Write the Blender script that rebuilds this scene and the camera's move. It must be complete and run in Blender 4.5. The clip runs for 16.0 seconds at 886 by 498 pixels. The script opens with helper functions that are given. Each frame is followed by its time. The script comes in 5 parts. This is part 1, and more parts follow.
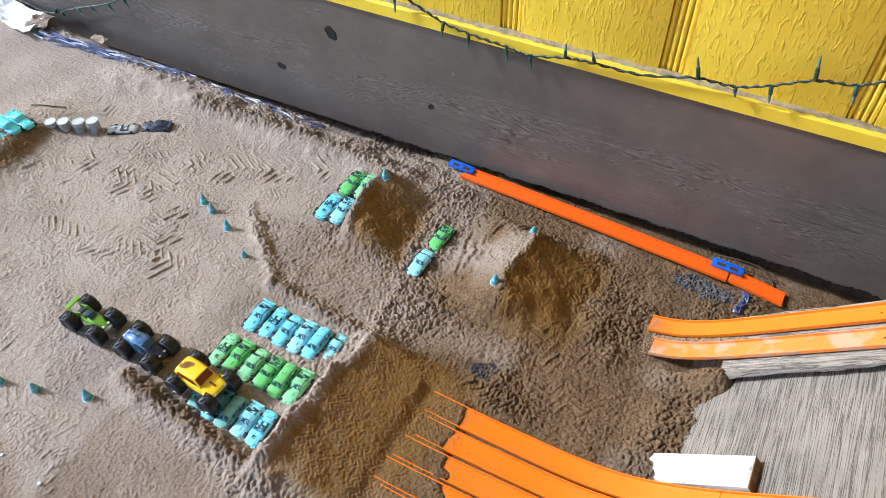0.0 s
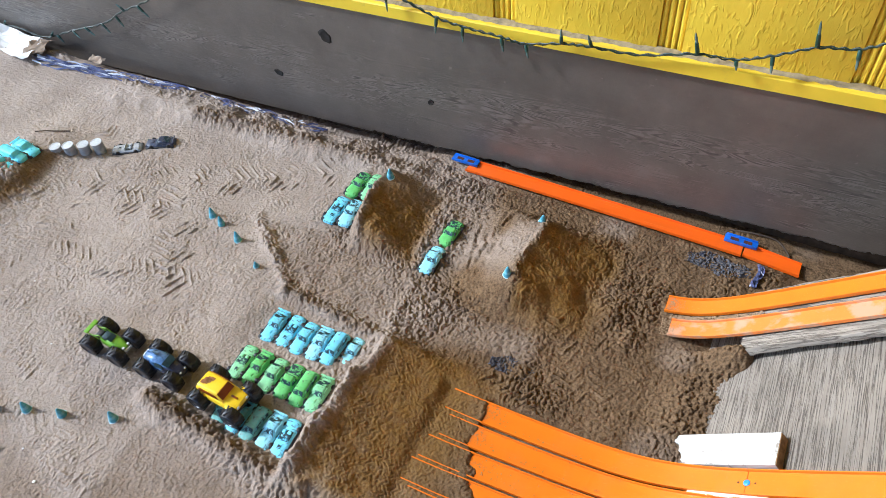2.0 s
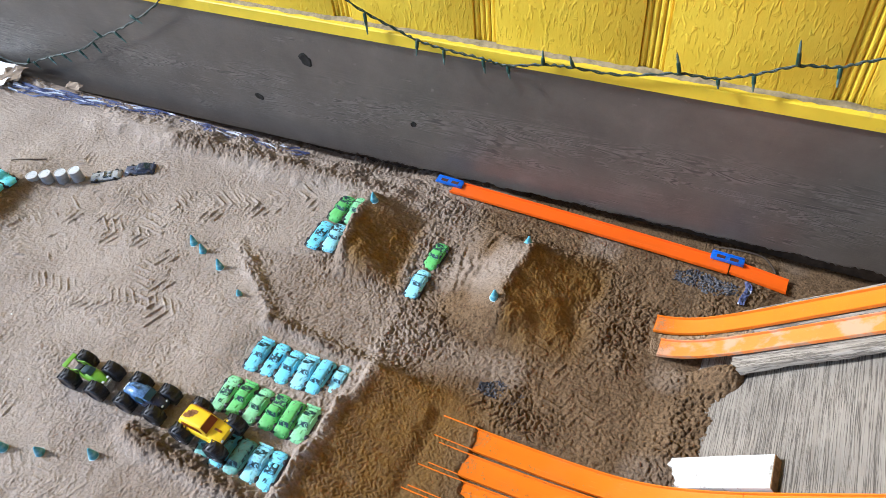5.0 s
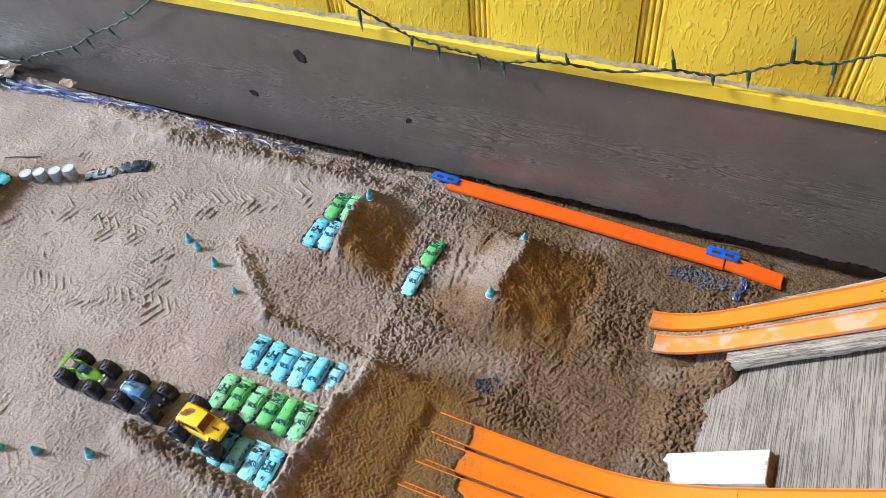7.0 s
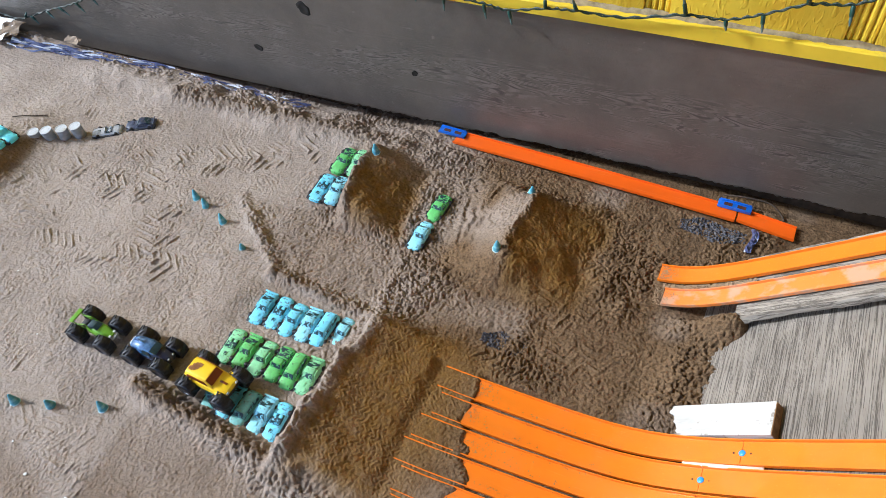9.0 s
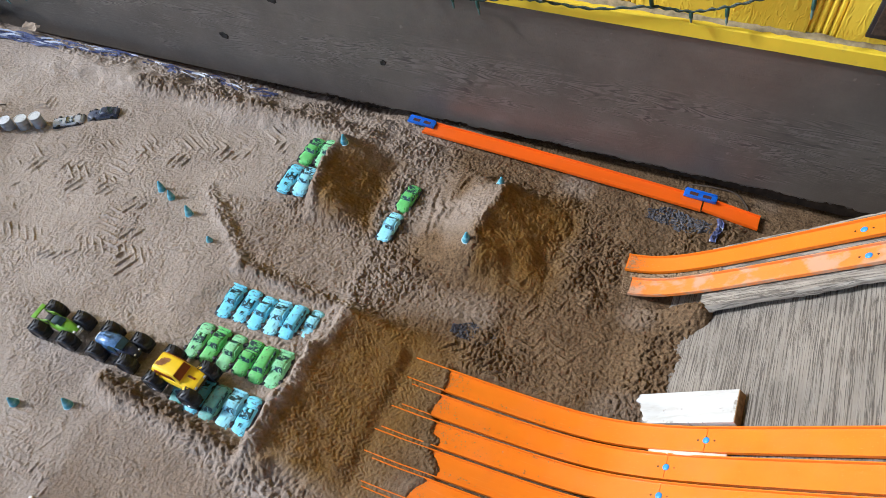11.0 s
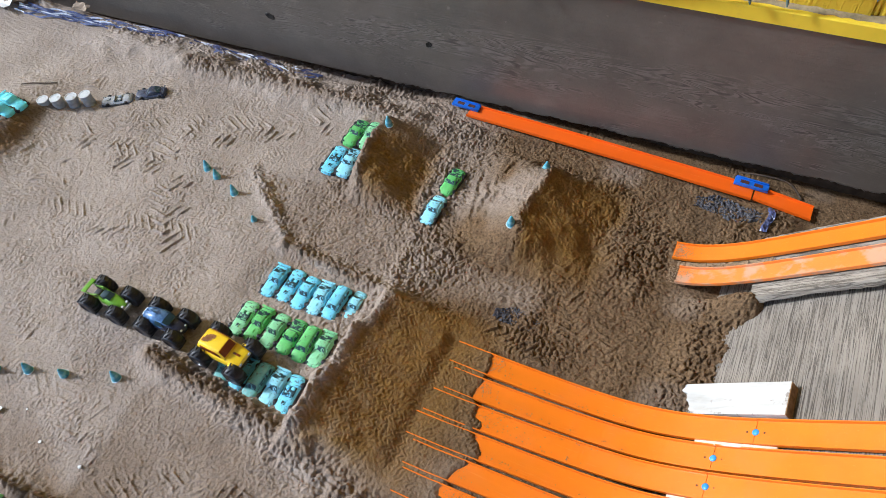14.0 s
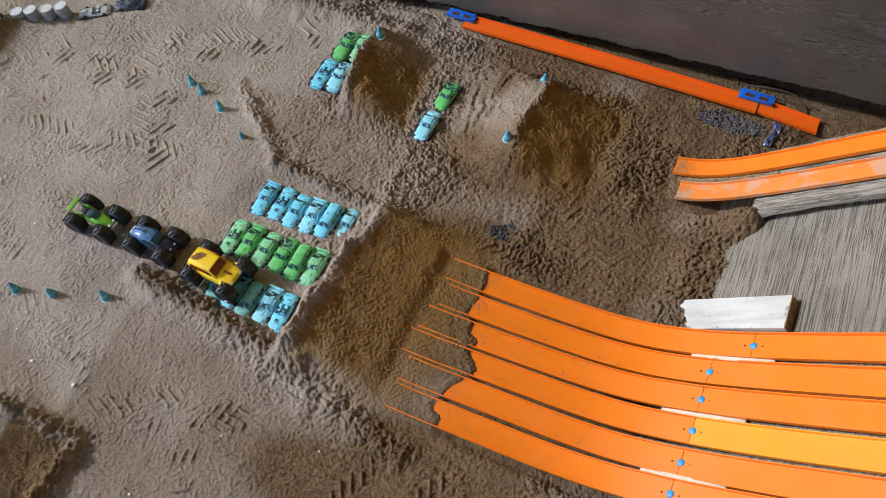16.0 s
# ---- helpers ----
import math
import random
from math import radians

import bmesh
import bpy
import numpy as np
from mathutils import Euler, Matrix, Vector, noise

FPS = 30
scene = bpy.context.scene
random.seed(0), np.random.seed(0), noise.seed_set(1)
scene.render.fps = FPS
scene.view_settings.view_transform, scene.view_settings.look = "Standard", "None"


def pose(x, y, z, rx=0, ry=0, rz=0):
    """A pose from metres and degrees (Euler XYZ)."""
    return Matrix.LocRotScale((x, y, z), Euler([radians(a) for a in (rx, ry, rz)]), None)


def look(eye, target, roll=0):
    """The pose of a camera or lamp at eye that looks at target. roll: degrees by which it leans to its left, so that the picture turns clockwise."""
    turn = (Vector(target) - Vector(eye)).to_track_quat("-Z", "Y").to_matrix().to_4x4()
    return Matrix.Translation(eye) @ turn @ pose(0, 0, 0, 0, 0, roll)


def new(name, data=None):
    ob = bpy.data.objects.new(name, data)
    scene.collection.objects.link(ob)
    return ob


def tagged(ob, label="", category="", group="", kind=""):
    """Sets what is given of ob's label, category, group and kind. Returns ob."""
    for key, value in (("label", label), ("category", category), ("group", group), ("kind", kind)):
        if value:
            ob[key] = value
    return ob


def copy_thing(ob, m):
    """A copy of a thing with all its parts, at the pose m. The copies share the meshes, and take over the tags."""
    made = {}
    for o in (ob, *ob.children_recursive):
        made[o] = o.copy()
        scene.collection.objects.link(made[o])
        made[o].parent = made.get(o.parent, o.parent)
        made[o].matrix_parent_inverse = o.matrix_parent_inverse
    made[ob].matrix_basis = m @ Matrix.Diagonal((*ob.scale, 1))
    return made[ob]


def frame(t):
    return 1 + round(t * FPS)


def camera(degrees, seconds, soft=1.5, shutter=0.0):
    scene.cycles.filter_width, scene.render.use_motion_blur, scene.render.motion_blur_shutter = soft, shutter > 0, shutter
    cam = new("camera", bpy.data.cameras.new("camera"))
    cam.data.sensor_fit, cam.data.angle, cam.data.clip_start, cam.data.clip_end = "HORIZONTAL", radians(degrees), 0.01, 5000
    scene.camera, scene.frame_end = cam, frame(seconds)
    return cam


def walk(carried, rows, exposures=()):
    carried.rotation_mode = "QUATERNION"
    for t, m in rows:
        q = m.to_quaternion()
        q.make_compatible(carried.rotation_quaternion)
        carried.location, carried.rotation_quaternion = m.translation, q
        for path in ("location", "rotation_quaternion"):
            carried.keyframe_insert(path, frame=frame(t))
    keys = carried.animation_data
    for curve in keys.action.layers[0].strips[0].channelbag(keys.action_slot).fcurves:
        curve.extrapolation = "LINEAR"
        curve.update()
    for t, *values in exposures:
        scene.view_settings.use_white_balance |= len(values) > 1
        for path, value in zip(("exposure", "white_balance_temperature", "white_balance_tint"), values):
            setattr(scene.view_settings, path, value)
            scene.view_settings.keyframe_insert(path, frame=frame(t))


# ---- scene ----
cam = camera(63.8, 16.0, soft=0.5)
PATH = [
    (0, (0.617, -1.136, 1.1), (-0.013, 0.041, -0.389), 0.5),
    (0.5, (0.615, -1.117, 1.1), (-0.014, 0.014, -0.425), -4.4),
    (1, (0.605, -1.122, 1.112), (-0.084, -0.014, -0.403), -5.1),
    (1.5, (0.618, -1.127, 1.116), (-0.072, -0.006, -0.39), -6.4),
    (2, (0.618, -1.119, 1.109), (-0.037, 0.016, -0.402), -5.2),
    (2.5, (0.62, -1.122, 1.112), (-0.061, 0.033, -0.372), -5.2),
    (3, (0.615, -1.116, 1.115), (-0.041, 0.048, -0.374), -5.8),
    (3.5, (0.603, -1.118, 1.092), (-0.063, -0.051, -0.463), -5.9),
    (4, (0.607, -1.108, 1.104), (-0.039, 0.042, -0.399), -5.2),
    (4.2, (0.608, -1.112, 1.103), (-0.013, 0.075, -0.383), -4.3),
    (6.3, (0.609, -1.072, 1.117), (-0.04, 0.069, -0.392), -6.8),
    (6.5, (0.607, -1.077, 1.107), (0.028, 0.066, -0.429), -5.2),
    (7, (0.607, -1.095, 1.113), (-0.008, 0.079, -0.384), -4.9),
    (7.5, (0.616, -1.083, 1.091), (0.038, 0.007, -0.483), -5.1),
    (8, (0.61, -1.093, 1.088), (0.031, -0.033, -0.506), -4.6),
    (8.5, (0.623, -1.092, 1.092), (-0.023, -0.028, -0.473), -8.0),
    (9, (0.625, -1.087, 1.096), (-0.003, -0.014, -0.47), -7.4),
    (11.3, (0.629, -1.075, 1.103), (0.089, -0.001, -0.496), -5.4),
    (11.5, (0.643, -1.082, 1.092), (0.118, 0.02, -0.492), -6.0),
    (12, (0.625, -1.077, 1.096), (0.118, -0.015, -0.521), -5.7),
    (12.5, (0.621, -1.089, 1.094), (0.053, -0.036, -0.509), -6.2),
    (13, (0.615, -1.091, 1.099), (-0.004, -0.049, -0.493), -7.9),
    (13.5, (0.609, -1.09, 1.093), (0.006, -0.067, -0.517), -7.5),
    (14, (0.606, -1.088, 1.093), (-0.01, -0.075, -0.519), -7.4),
    (14.5, (0.61, -1.094, 1.086), (-0.001, -0.076, -0.522), -7.1),
    (15, (0.616, -1.106, 1.058), (0.027, -0.156, -0.601), -8.5),
    (15.5, (0.615, -1.09, 1.06), (0.036, -0.263, -0.667), -10.5),
    (16, (0.605, -1.091, 1.055), (0.064, -0.225, -0.665), -8.2),
]
EXPOSURES = [(0, 1.25, 5450, 8), (1, 1.18, 5450, 8), (2.5, 1.18, 5450, 8), (4, 1.19, 5450, 8), (7, 1.2, 5450, 8), (9, 1.02, 5500, 8), (11.5, 0.83, 5550, 8), (12, 0.77, 5550, 8), (14, 0.92, 5550, 8), (16, 0.57, 5650, 8)]
walk(cam, [(t, look(eye, target, roll)) for t, eye, target, roll in PATH], EXPOSURES)

# ---- world, sun and exposure ----
world = bpy.data.worlds.new("world")
scene.world = world
world.use_nodes = True
wn = world.node_tree.nodes
sky = wn.new("ShaderNodeTexSky")
sky.sky_type, sky.sun_disc = "NISHITA", False
SUN_ELEVATION, SUN_AZIMUTH = radians(32), radians(-104)
sky.sun_elevation, sky.sun_rotation = SUN_ELEVATION, SUN_AZIMUTH
world.node_tree.links.new(sky.outputs[0], wn["Background"].inputs[0])
wn["Background"].inputs[1].default_value = 0.13
sun = new("sun", bpy.data.lights.new("sun", "SUN"))
sun.data.energy, sun.data.angle, sun.data.color = 2.2, radians(6), (1.0, 0.97, 0.93)
sun.matrix_world = look((math.sin(SUN_AZIMUTH) * math.cos(SUN_ELEVATION), math.cos(SUN_AZIMUTH) * math.cos(SUN_ELEVATION), math.sin(SUN_ELEVATION)), (0, 0, 0))


# ---- materials ----
def shader(name, rough=0.6, metal=0.0, spec=0.5):
    m = bpy.data.materials.new(name)
    m.use_nodes = True
    b = m.node_tree.nodes["Principled BSDF"]
    b.inputs["Roughness"].default_value = rough
    b.inputs["Metallic"].default_value = metal
    b.inputs["Specular IOR Level"].default_value = spec
    return m, m.node_tree.nodes, m.node_tree.links, b


def node(nodes, kind, **values):
    n = nodes.new(kind)
    for key, value in values.items():
        n.inputs[key.replace("_", " ")].default_value = value
    return n


def ramp(nodes, links, source, stops):
    r = nodes.new("ShaderNodeValToRGB")
    while len(r.color_ramp.elements) < len(stops):
        r.color_ramp.elements.new(0.5)
    for e, (at, col) in zip(r.color_ramp.elements, stops):
        e.position, e.color = at, (*col, 1)
    links.new(source, r.inputs[0])
    return r.outputs[0]


def mix(nodes, links, factor, a, b, mode="MIX"):
    n = nodes.new("ShaderNodeMix")
    n.data_type, n.blend_type = "RGBA", mode
    for socket, v in ((n.inputs[0], factor), (n.inputs[6], a), (n.inputs[7], b)):
        if isinstance(v, (int, float)):
            socket.default_value = v
        elif isinstance(v, tuple):
            socket.default_value = (*v, 1)
        else:
            links.new(v, socket)
    return n.outputs[2]


def bump(nodes, links, b, heights):
    last = None
    for source, strength, distance in heights:
        n = nodes.new("ShaderNodeBump")
        n.inputs["Strength"].default_value, n.inputs["Distance"].default_value = strength, distance
        links.new(source, n.inputs["Height"])
        if last:
            links.new(last, n.inputs["Normal"])
        last = n.outputs[0]
    links.new(last, b.inputs["Normal"])


def coords(nodes, links, scale=(1, 1, 1), kind="Object"):
    c = nodes.new("ShaderNodeTexCoord")
    m = nodes.new("ShaderNodeMapping")
    m.inputs["Scale"].default_value = scale
    links.new(c.outputs[kind], m.inputs["Vector"])
    return m.outputs[0]


def noise_tex(nodes, links, vec, scale, detail=4, rough=0.55, distortion=0.0):
    n = node(nodes, "ShaderNodeTexNoise", Scale=scale, Detail=detail, Roughness=rough, Distortion=distortion)
    links.new(vec, n.inputs["Vector"])
    return n.outputs["Fac"]


def b_channel(nodes, links, colour, index):
    s = nodes.new("ShaderNodeSeparateColor")
    links.new(colour, s.inputs[0])
    return s.outputs[index]


def sand_material():
    m, n, l, b = shader("sand", 0.95, 0, 0.15)
    v = coords(n, l)
    broad = noise_tex(n, l, v, 5, 5)
    fine = noise_tex(n, l, v, 700, 2)
    grit = noise_tex(n, l, v, 230, 4, 0.65)
    col = ramp(n, l, broad, [(0.3, (0.312, 0.252, 0.206)), (0.52, (0.385, 0.316, 0.261)), (0.72, (0.440, 0.366, 0.308))])
    grain = ramp(n, l, grit, [(0.34, (0.48, 0.44, 0.40)), (0.48, (0.97, 0.97, 0.97)), (0.66, (1.26, 1.25, 1.23))])
    col = mix(n, l, 0.42, col, grain, "MULTIPLY")
    speck = ramp(n, l, noise_tex(n, l, v, 420, 1), [(0.72, (0, 0, 0)), (0.78, (1, 1, 1))])
    col = mix(n, l, speck, col, (0.62, 0.53, 0.42))
    # freshly cut sand's damp brown, with sunless slopes' shade painted in, stored per vertex
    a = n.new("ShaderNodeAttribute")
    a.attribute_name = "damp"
    wet_shade = ramp(n, l, noise_tex(n, l, v, 190, 5, 0.7), [(0.3, (0.162, 0.082, 0.017)), (0.7, (0.285, 0.156, 0.037))])
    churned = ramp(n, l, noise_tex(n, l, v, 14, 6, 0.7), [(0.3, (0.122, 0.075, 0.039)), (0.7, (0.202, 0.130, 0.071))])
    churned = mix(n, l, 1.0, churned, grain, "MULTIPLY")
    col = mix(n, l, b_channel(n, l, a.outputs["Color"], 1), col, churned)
    wet_shade_mask = mix(n, l, 1.0, b_channel(n, l, a.outputs["Color"], 0), ramp(n, l, noise_tex(n, l, v, 45, 5, 0.7), [(0.3, (0.7, 0.7, 0.7)), (0.6, (1, 1, 1))]), "MULTIPLY")
    col = mix(n, l, wet_shade_mask, col, wet_shade)
    l.new(col, b.inputs["Base Color"])
    bump(n, l, b, [(noise_tex(n, l, v, 150, 3, 0.6, 0.3), 0.35, 0.004), (grit, 0.8, 0.003), (fine, 0.5, 0.001)])
    return m


def wood_material(name, dark, mid, light, along="x", rough=0.7, stretch=14.0, grain=30.0, relief=0.003, contrast=1.0, cracks=None, peel=None):
    m, n, l, b = shader(name, rough, 0, 0.3)
    s = {"x": (1, stretch, stretch), "y": (stretch, 1, stretch), "z": (stretch, stretch, 1)}[along]
    v = coords(n, l, s)
    bands = noise_tex(n, l, v, grain / stretch * 2.2, 6, 0.62, 0.6)
    fibre = noise_tex(n, l, v, grain * 1.5, 4, 0.6)
    plain = coords(n, l)
    col = ramp(n, l, bands, [(0.28, dark), (0.5, mid), (0.72, light)])
    spots = ramp(n, l, noise_tex(n, l, plain, 9, 6, 0.6), [(0.3, (0.72, 0.72, 0.72)), (0.6, (1, 1, 1)), (0.8, (1.12, 1.1, 1.08))])
    col = mix(n, l, contrast, col, spots, "MULTIPLY")
    heights = [(bands, 0.6, relief), (fibre, 0.5, relief * 0.4)]
    if cracks:
        line = ramp(n, l, noise_tex(n, l, v, grain / stretch * 1.5, 5, 0.6, 0.3), [(0.455, (0, 0, 0)), (0.49, (1, 1, 1)), (0.53, (0, 0, 0))])
        line2 = ramp(n, l, noise_tex(n, l, v, grain / stretch * 3.1, 4, 0.6, 0.3), [(0.40, (0.8, 0.8, 0.8)), (0.46, (0, 0, 0))])
        line = mix(n, l, 1.0, line, line2, "LIGHTEN")
        col = mix(n, l, line, col, cracks)
        heights.append((line, -0.8, relief))
    if peel:
        bare = ramp(n, l, noise_tex(n, l, plain, 45, 6, 0.7, 0.5), [(0.60, (0, 0, 0)), (0.66, (1, 1, 1))])
        col = mix(n, l, bare, col, peel)
        heights.append((bare, -0.6, 0.001))
    l.new(col, b.inputs["Base Color"])
    bump(n, l, b, heights)
    return m


def fascia_material():
    m, n, l, b = shader("dark_fascia_paint", 0.40, 0, 0.8)
    v = coords(n, l, (1.6, 22, 22))
    plain = coords(n, l)
    grain = noise_tex(n, l, v, 3.2, 7, 0.68, 1.6)
    swirl = noise_tex(n, l, coords(n, l, (4, 30, 30)), 5, 6, 0.7, 1.2)
    rings = n.new("ShaderNodeMath")
    rings.operation = "MULTIPLY"
    rings.inputs[1].default_value = 170
    l.new(noise_tex(n, l, coords(n, l, (1.0, 11, 11)), 2.4, 2.5, 0.5, 0.5), rings.inputs[0])
    wave = n.new("ShaderNodeMath")
    wave.operation = "SINE"
    l.new(rings.outputs[0], wave.inputs[0])
    lines = ramp(n, l, wave.outputs[0], [(0.35, (0, 0, 0)), (0.9, (1, 1, 1))])
    broken = ramp(n, l, noise_tex(n, l, coords(n, l, (30, 60, 60)), 1.4, 4), [(0.42, (0, 0, 0)), (0.52, (1, 1, 1))])
    lines = mix(n, l, 1.0, lines, broken, "MULTIPLY")
    # the grain is raised along one band of the board and in a few scattered patches
    at = n.new("ShaderNodeSeparateXYZ")
    l.new(plain, at.inputs[0])
    band = ramp(n, l, at.outputs[2], [(0.045, (0, 0, 0)), (0.10, (1, 1, 1)), (0.165, (1, 1, 1)), (0.225, (0, 0, 0))])
    wide = noise_tex(n, l, coords(n, l, (1, 3.5, 3.5)), 4.2, 5, 0.65)
    where = mix(n, l, 1.0, ramp(n, l, wide, [(0.43, (0, 0, 0)), (0.53, (1, 1, 1))]), band, "MULTIPLY")
    where = mix(n, l, 1.0, where, ramp(n, l, wide, [(0.60, (0, 0, 0)), (0.68, (1, 1, 1))]), "LIGHTEN")
    crack = mix(n, l, 1.0, lines, where, "MULTIPLY")
    dust = ramp(n, l, noise_tex(n, l, plain, 7, 7, 0.65), [(0.35, (0.094, 0.079, 0.066)), (0.6, (0.132, 0.112, 0.094)), (0.8, (0.190, 0.163, 0.139))])
    spots = ramp(n, l, noise_tex(n, l, plain, 55, 3), [(0.68, (0, 0, 0)), (0.76, (0.5, 0.5, 0.5))])
    col = mix(n, l, spots, dust, (0.27, 0.235, 0.20))
    col = mix(n, l, mix(n, l, 1.0, crack, (0.85, 0.85, 0.85), "MULTIPLY"), col, (0.048, 0.041, 0.035))
    # paler lines beside the cracks paint the highlights on the raised grain
    worn = mix(n, l, 1.0, mix(n, l, 1.0, ramp(n, l, wave.outputs[0], [(0.0, (0.6, 0.6, 0.6)), (0.18, (0, 0, 0))]), broken, "MULTIPLY"), where, "MULTIPLY")
    col = mix(n, l, worn, col, (0.225, 0.20, 0.178))
    l.new(col, b.inputs["Base Color"])
    bump(n, l, b, [(crack, -1.0, 0.030), (grain, 0.3, 0.004), (swirl, 0.18, 0.002), (noise_tex(n, l, plain, 120, 4), 0.25, 0.001)])
    return m


def siding_material():
    m, n, l, b = shader("yellow_siding_paint", 0.5, 0, 0.4)
    v = coords(n, l, (13, 13, 4.6))
    plain = coords(n, l)
    brushed = noise_tex(n, l, v, 9, 2, 0.5, 0.9)
    fleck = ramp(n, l, brushed, [(0.52, (0, 0, 0)), (0.68, (1, 1, 1))])
    col = ramp(n, l, noise_tex(n, l, plain, 8, 5), [(0.3, (0.80, 0.56, 0.030)), (0.7, (0.88, 0.65, 0.055))])
    col = mix(n, l, mix(n, l, 1.0, fleck, (0.25, 0.25, 0.25), "MULTIPLY"), col, (0.62, 0.37, 0.01))
    grime = ramp(n, l, noise_tex(n, l, coords(n, l, (1, 1, 0.5)), 26, 6, 0.7), [(0.66, (0, 0, 0)), (0.8, (0.55, 0.55, 0.55))])
    col = mix(n, l, grime, col, (0.42, 0.29, 0.09))
    l.new(col, b.inputs["Base Color"])
    bump(n, l, b, [(fleck, 0.5, 0.0022), (noise_tex(n, l, v, 30, 4), 0.3, 0.0015)])
    return m


def plain_material(name, colour, rough=0.5, metal=0.0, vary=0.2, scale=60, dust=0.0, spec=0.5, dust_colour=(0.36, 0.27, 0.18), chips=0.0):
    m, n, l, b = shader(name, rough, metal, spec)
    v = coords(n, l)
    f = noise_tex(n, l, v, scale, 5)
    col = ramp(n, l, f, [(0.3, tuple(c * (1 - vary) for c in colour)), (0.7, tuple(min(1, c * (1 + vary)) for c in colour))])
    if dust:
        d = ramp(n, l, noise_tex(n, l, v, scale * 1.7, 6, 0.7), [(0.62 - dust * 0.3, (0, 0, 0)), (0.78 - dust * 0.2, (1, 1, 1))])
        col = mix(n, l, mix(n, l, 1.0, d, (0.75, 0.75, 0.75), "MULTIPLY"), col, dust_colour)
    if chips:
        c = ramp(n, l, noise_tex(n, l, v, 190, 4, 0.65, 0.6), [(0.64 - chips * 0.1, (0, 0, 0)), (0.68 - chips * 0.1, (0.85, 0.85, 0.85))])
        col = mix(n, l, c, col, tuple(k * 0.18 for k in colour))
    l.new(col, b.inputs["Base Color"])
    bump(n, l, b, [(f, 0.15, 0.001)])
    return m


def track_material(name, colour, dust=0.3, film=None):
    m, n, l, b = shader(name, 0.34, 0, 0.5)
    v = coords(n, l)
    col = ramp(n, l, noise_tex(n, l, coords(n, l, (1, 6, 6)), 5, 4), [(0.3, tuple(c * 0.9 for c in colour)), (0.7, colour)])
    scratch = ramp(n, l, noise_tex(n, l, coords(n, l, (1, 40, 40)), 9, 5), [(0.62, (0, 0, 0)), (0.74, (0.25, 0.25, 0.25))])
    col = mix(n, l, scratch, col, (0.9, 0.42, 0.16))
    grains = ramp(n, l, noise_tex(n, l, v, 260, 3, 0.7), [(0.66, (0, 0, 0)), (0.72, (1, 1, 1))])
    where = ramp(n, l, noise_tex(n, l, v, 16, 4, 0.6), [(0.55 - dust * 0.3, (0, 0, 0)), (0.75, (1, 1, 1))])
    dirt = mix(n, l, 1.0, grains, where, "MULTIPLY")
    col = mix(n, l, dirt, col, (0.36, 0.22, 0.11))
    if film:
        pale = ramp(n, l, noise_tex(n, l, coords(n, l, (1, 2, 2)), 14, 5, 0.6), [(0.46, (0, 0, 0)), (0.56, (0.8, 0.8, 0.8))])
        col = mix(n, l, pale, col, film)
    l.new(col, b.inputs["Base Color"])
    rough = ramp(n, l, where, [(0, (0.3, 0.3, 0.3)), (1, (0.55, 0.55, 0.55))])
    l.new(rough, b.inputs["Roughness"])
    bump(n, l, b, [(grains, 0.3, 0.0008)])
    return m


SAND = sand_material()
FASCIA = fascia_material()
SIDING = siding_material()
LEDGE_PAINT = plain_material("yellow_ledge_paint", (0.80, 0.58, 0.035), 0.45, 0, 0.08, 12, 0.12, 0.4, (0.42, 0.30, 0.10))
LEDGE_DUST = plain_material("dusty_bare_ledge", (0.30, 0.235, 0.13), 0.9, 0, 0.4, 90)
PLYWOOD = wood_material("weathered_plywood", (0.275, 0.234, 0.190), (0.325, 0.281, 0.232), (0.370, 0.325, 0.273), "y", 0.8, 45, 150, 0.003, 1.0, (0.060, 0.048, 0.038))
PLANK = wood_material("grey_weathered_plank", (0.15, 0.125, 0.10), (0.33, 0.29, 0.24), (0.48, 0.43, 0.36), "x", 0.85, 18, 70, 0.003, 1.0, (0.095, 0.078, 0.062))
WHITE_WOOD = wood_material("worn_white_paint", (0.50, 0.47, 0.42), (0.60, 0.58, 0.545), (0.66, 0.64, 0.61), "x", 0.6, 6, 40, 0.001, 0.6, None, (0.30, 0.26, 0.215))
RAW_WOOD = wood_material("raw_pine", (0.20, 0.10, 0.035), (0.33, 0.18, 0.07), (0.42, 0.25, 0.11), "x", 0.7, 12, 50, 0.001)
STRIP_WOOD = wood_material("pale_strip", (0.60, 0.50, 0.38), (0.74, 0.65, 0.52), (0.80, 0.73, 0.62), "x", 0.6, 12, 50, 0.001)
ORANGE = track_material("orange_track_plastic", (0.86, 0.205, 0.005), 0.3)
ORANGE_DEEP = track_material("deep_orange_track_plastic", (0.87, 0.128, 0.002), 0.25)
ORANGE_FADED = track_material("sun_faded_track_plastic", (0.90, 0.33, 0.012), 0.15)
ORANGE_DUSTY = track_material("dusty_track_plastic", (0.86, 0.24, 0.035), 0.75, (0.52, 0.33, 0.22))
CLIP_BLUE = plain_material("blue_clip_plastic", (0.02, 0.13, 0.56), 0.35, 0, 0.2, 60, 0.15)
PIN_BLUE = plain_material("blue_pin_plastic", (0.06, 0.30, 0.75), 0.3, 0, 0.15, 90)
PIN_HOLE = plain_material("dark_pin_hole", (0.07, 0.02, 0.01), 0.7)
WHITE_PAPER = plain_material("white_paper", (0.80, 0.79, 0.76), 0.7, 0, 0.08, 30)
GAP_DARK = plain_material("dark_gap_backing", (0.07, 0.05, 0.036), 0.95, 0, 0.4, 60)
PLASTER = plain_material("unseen_wall_plaster", (0.55, 0.52, 0.47), 0.9, 0, 0.15, 3)


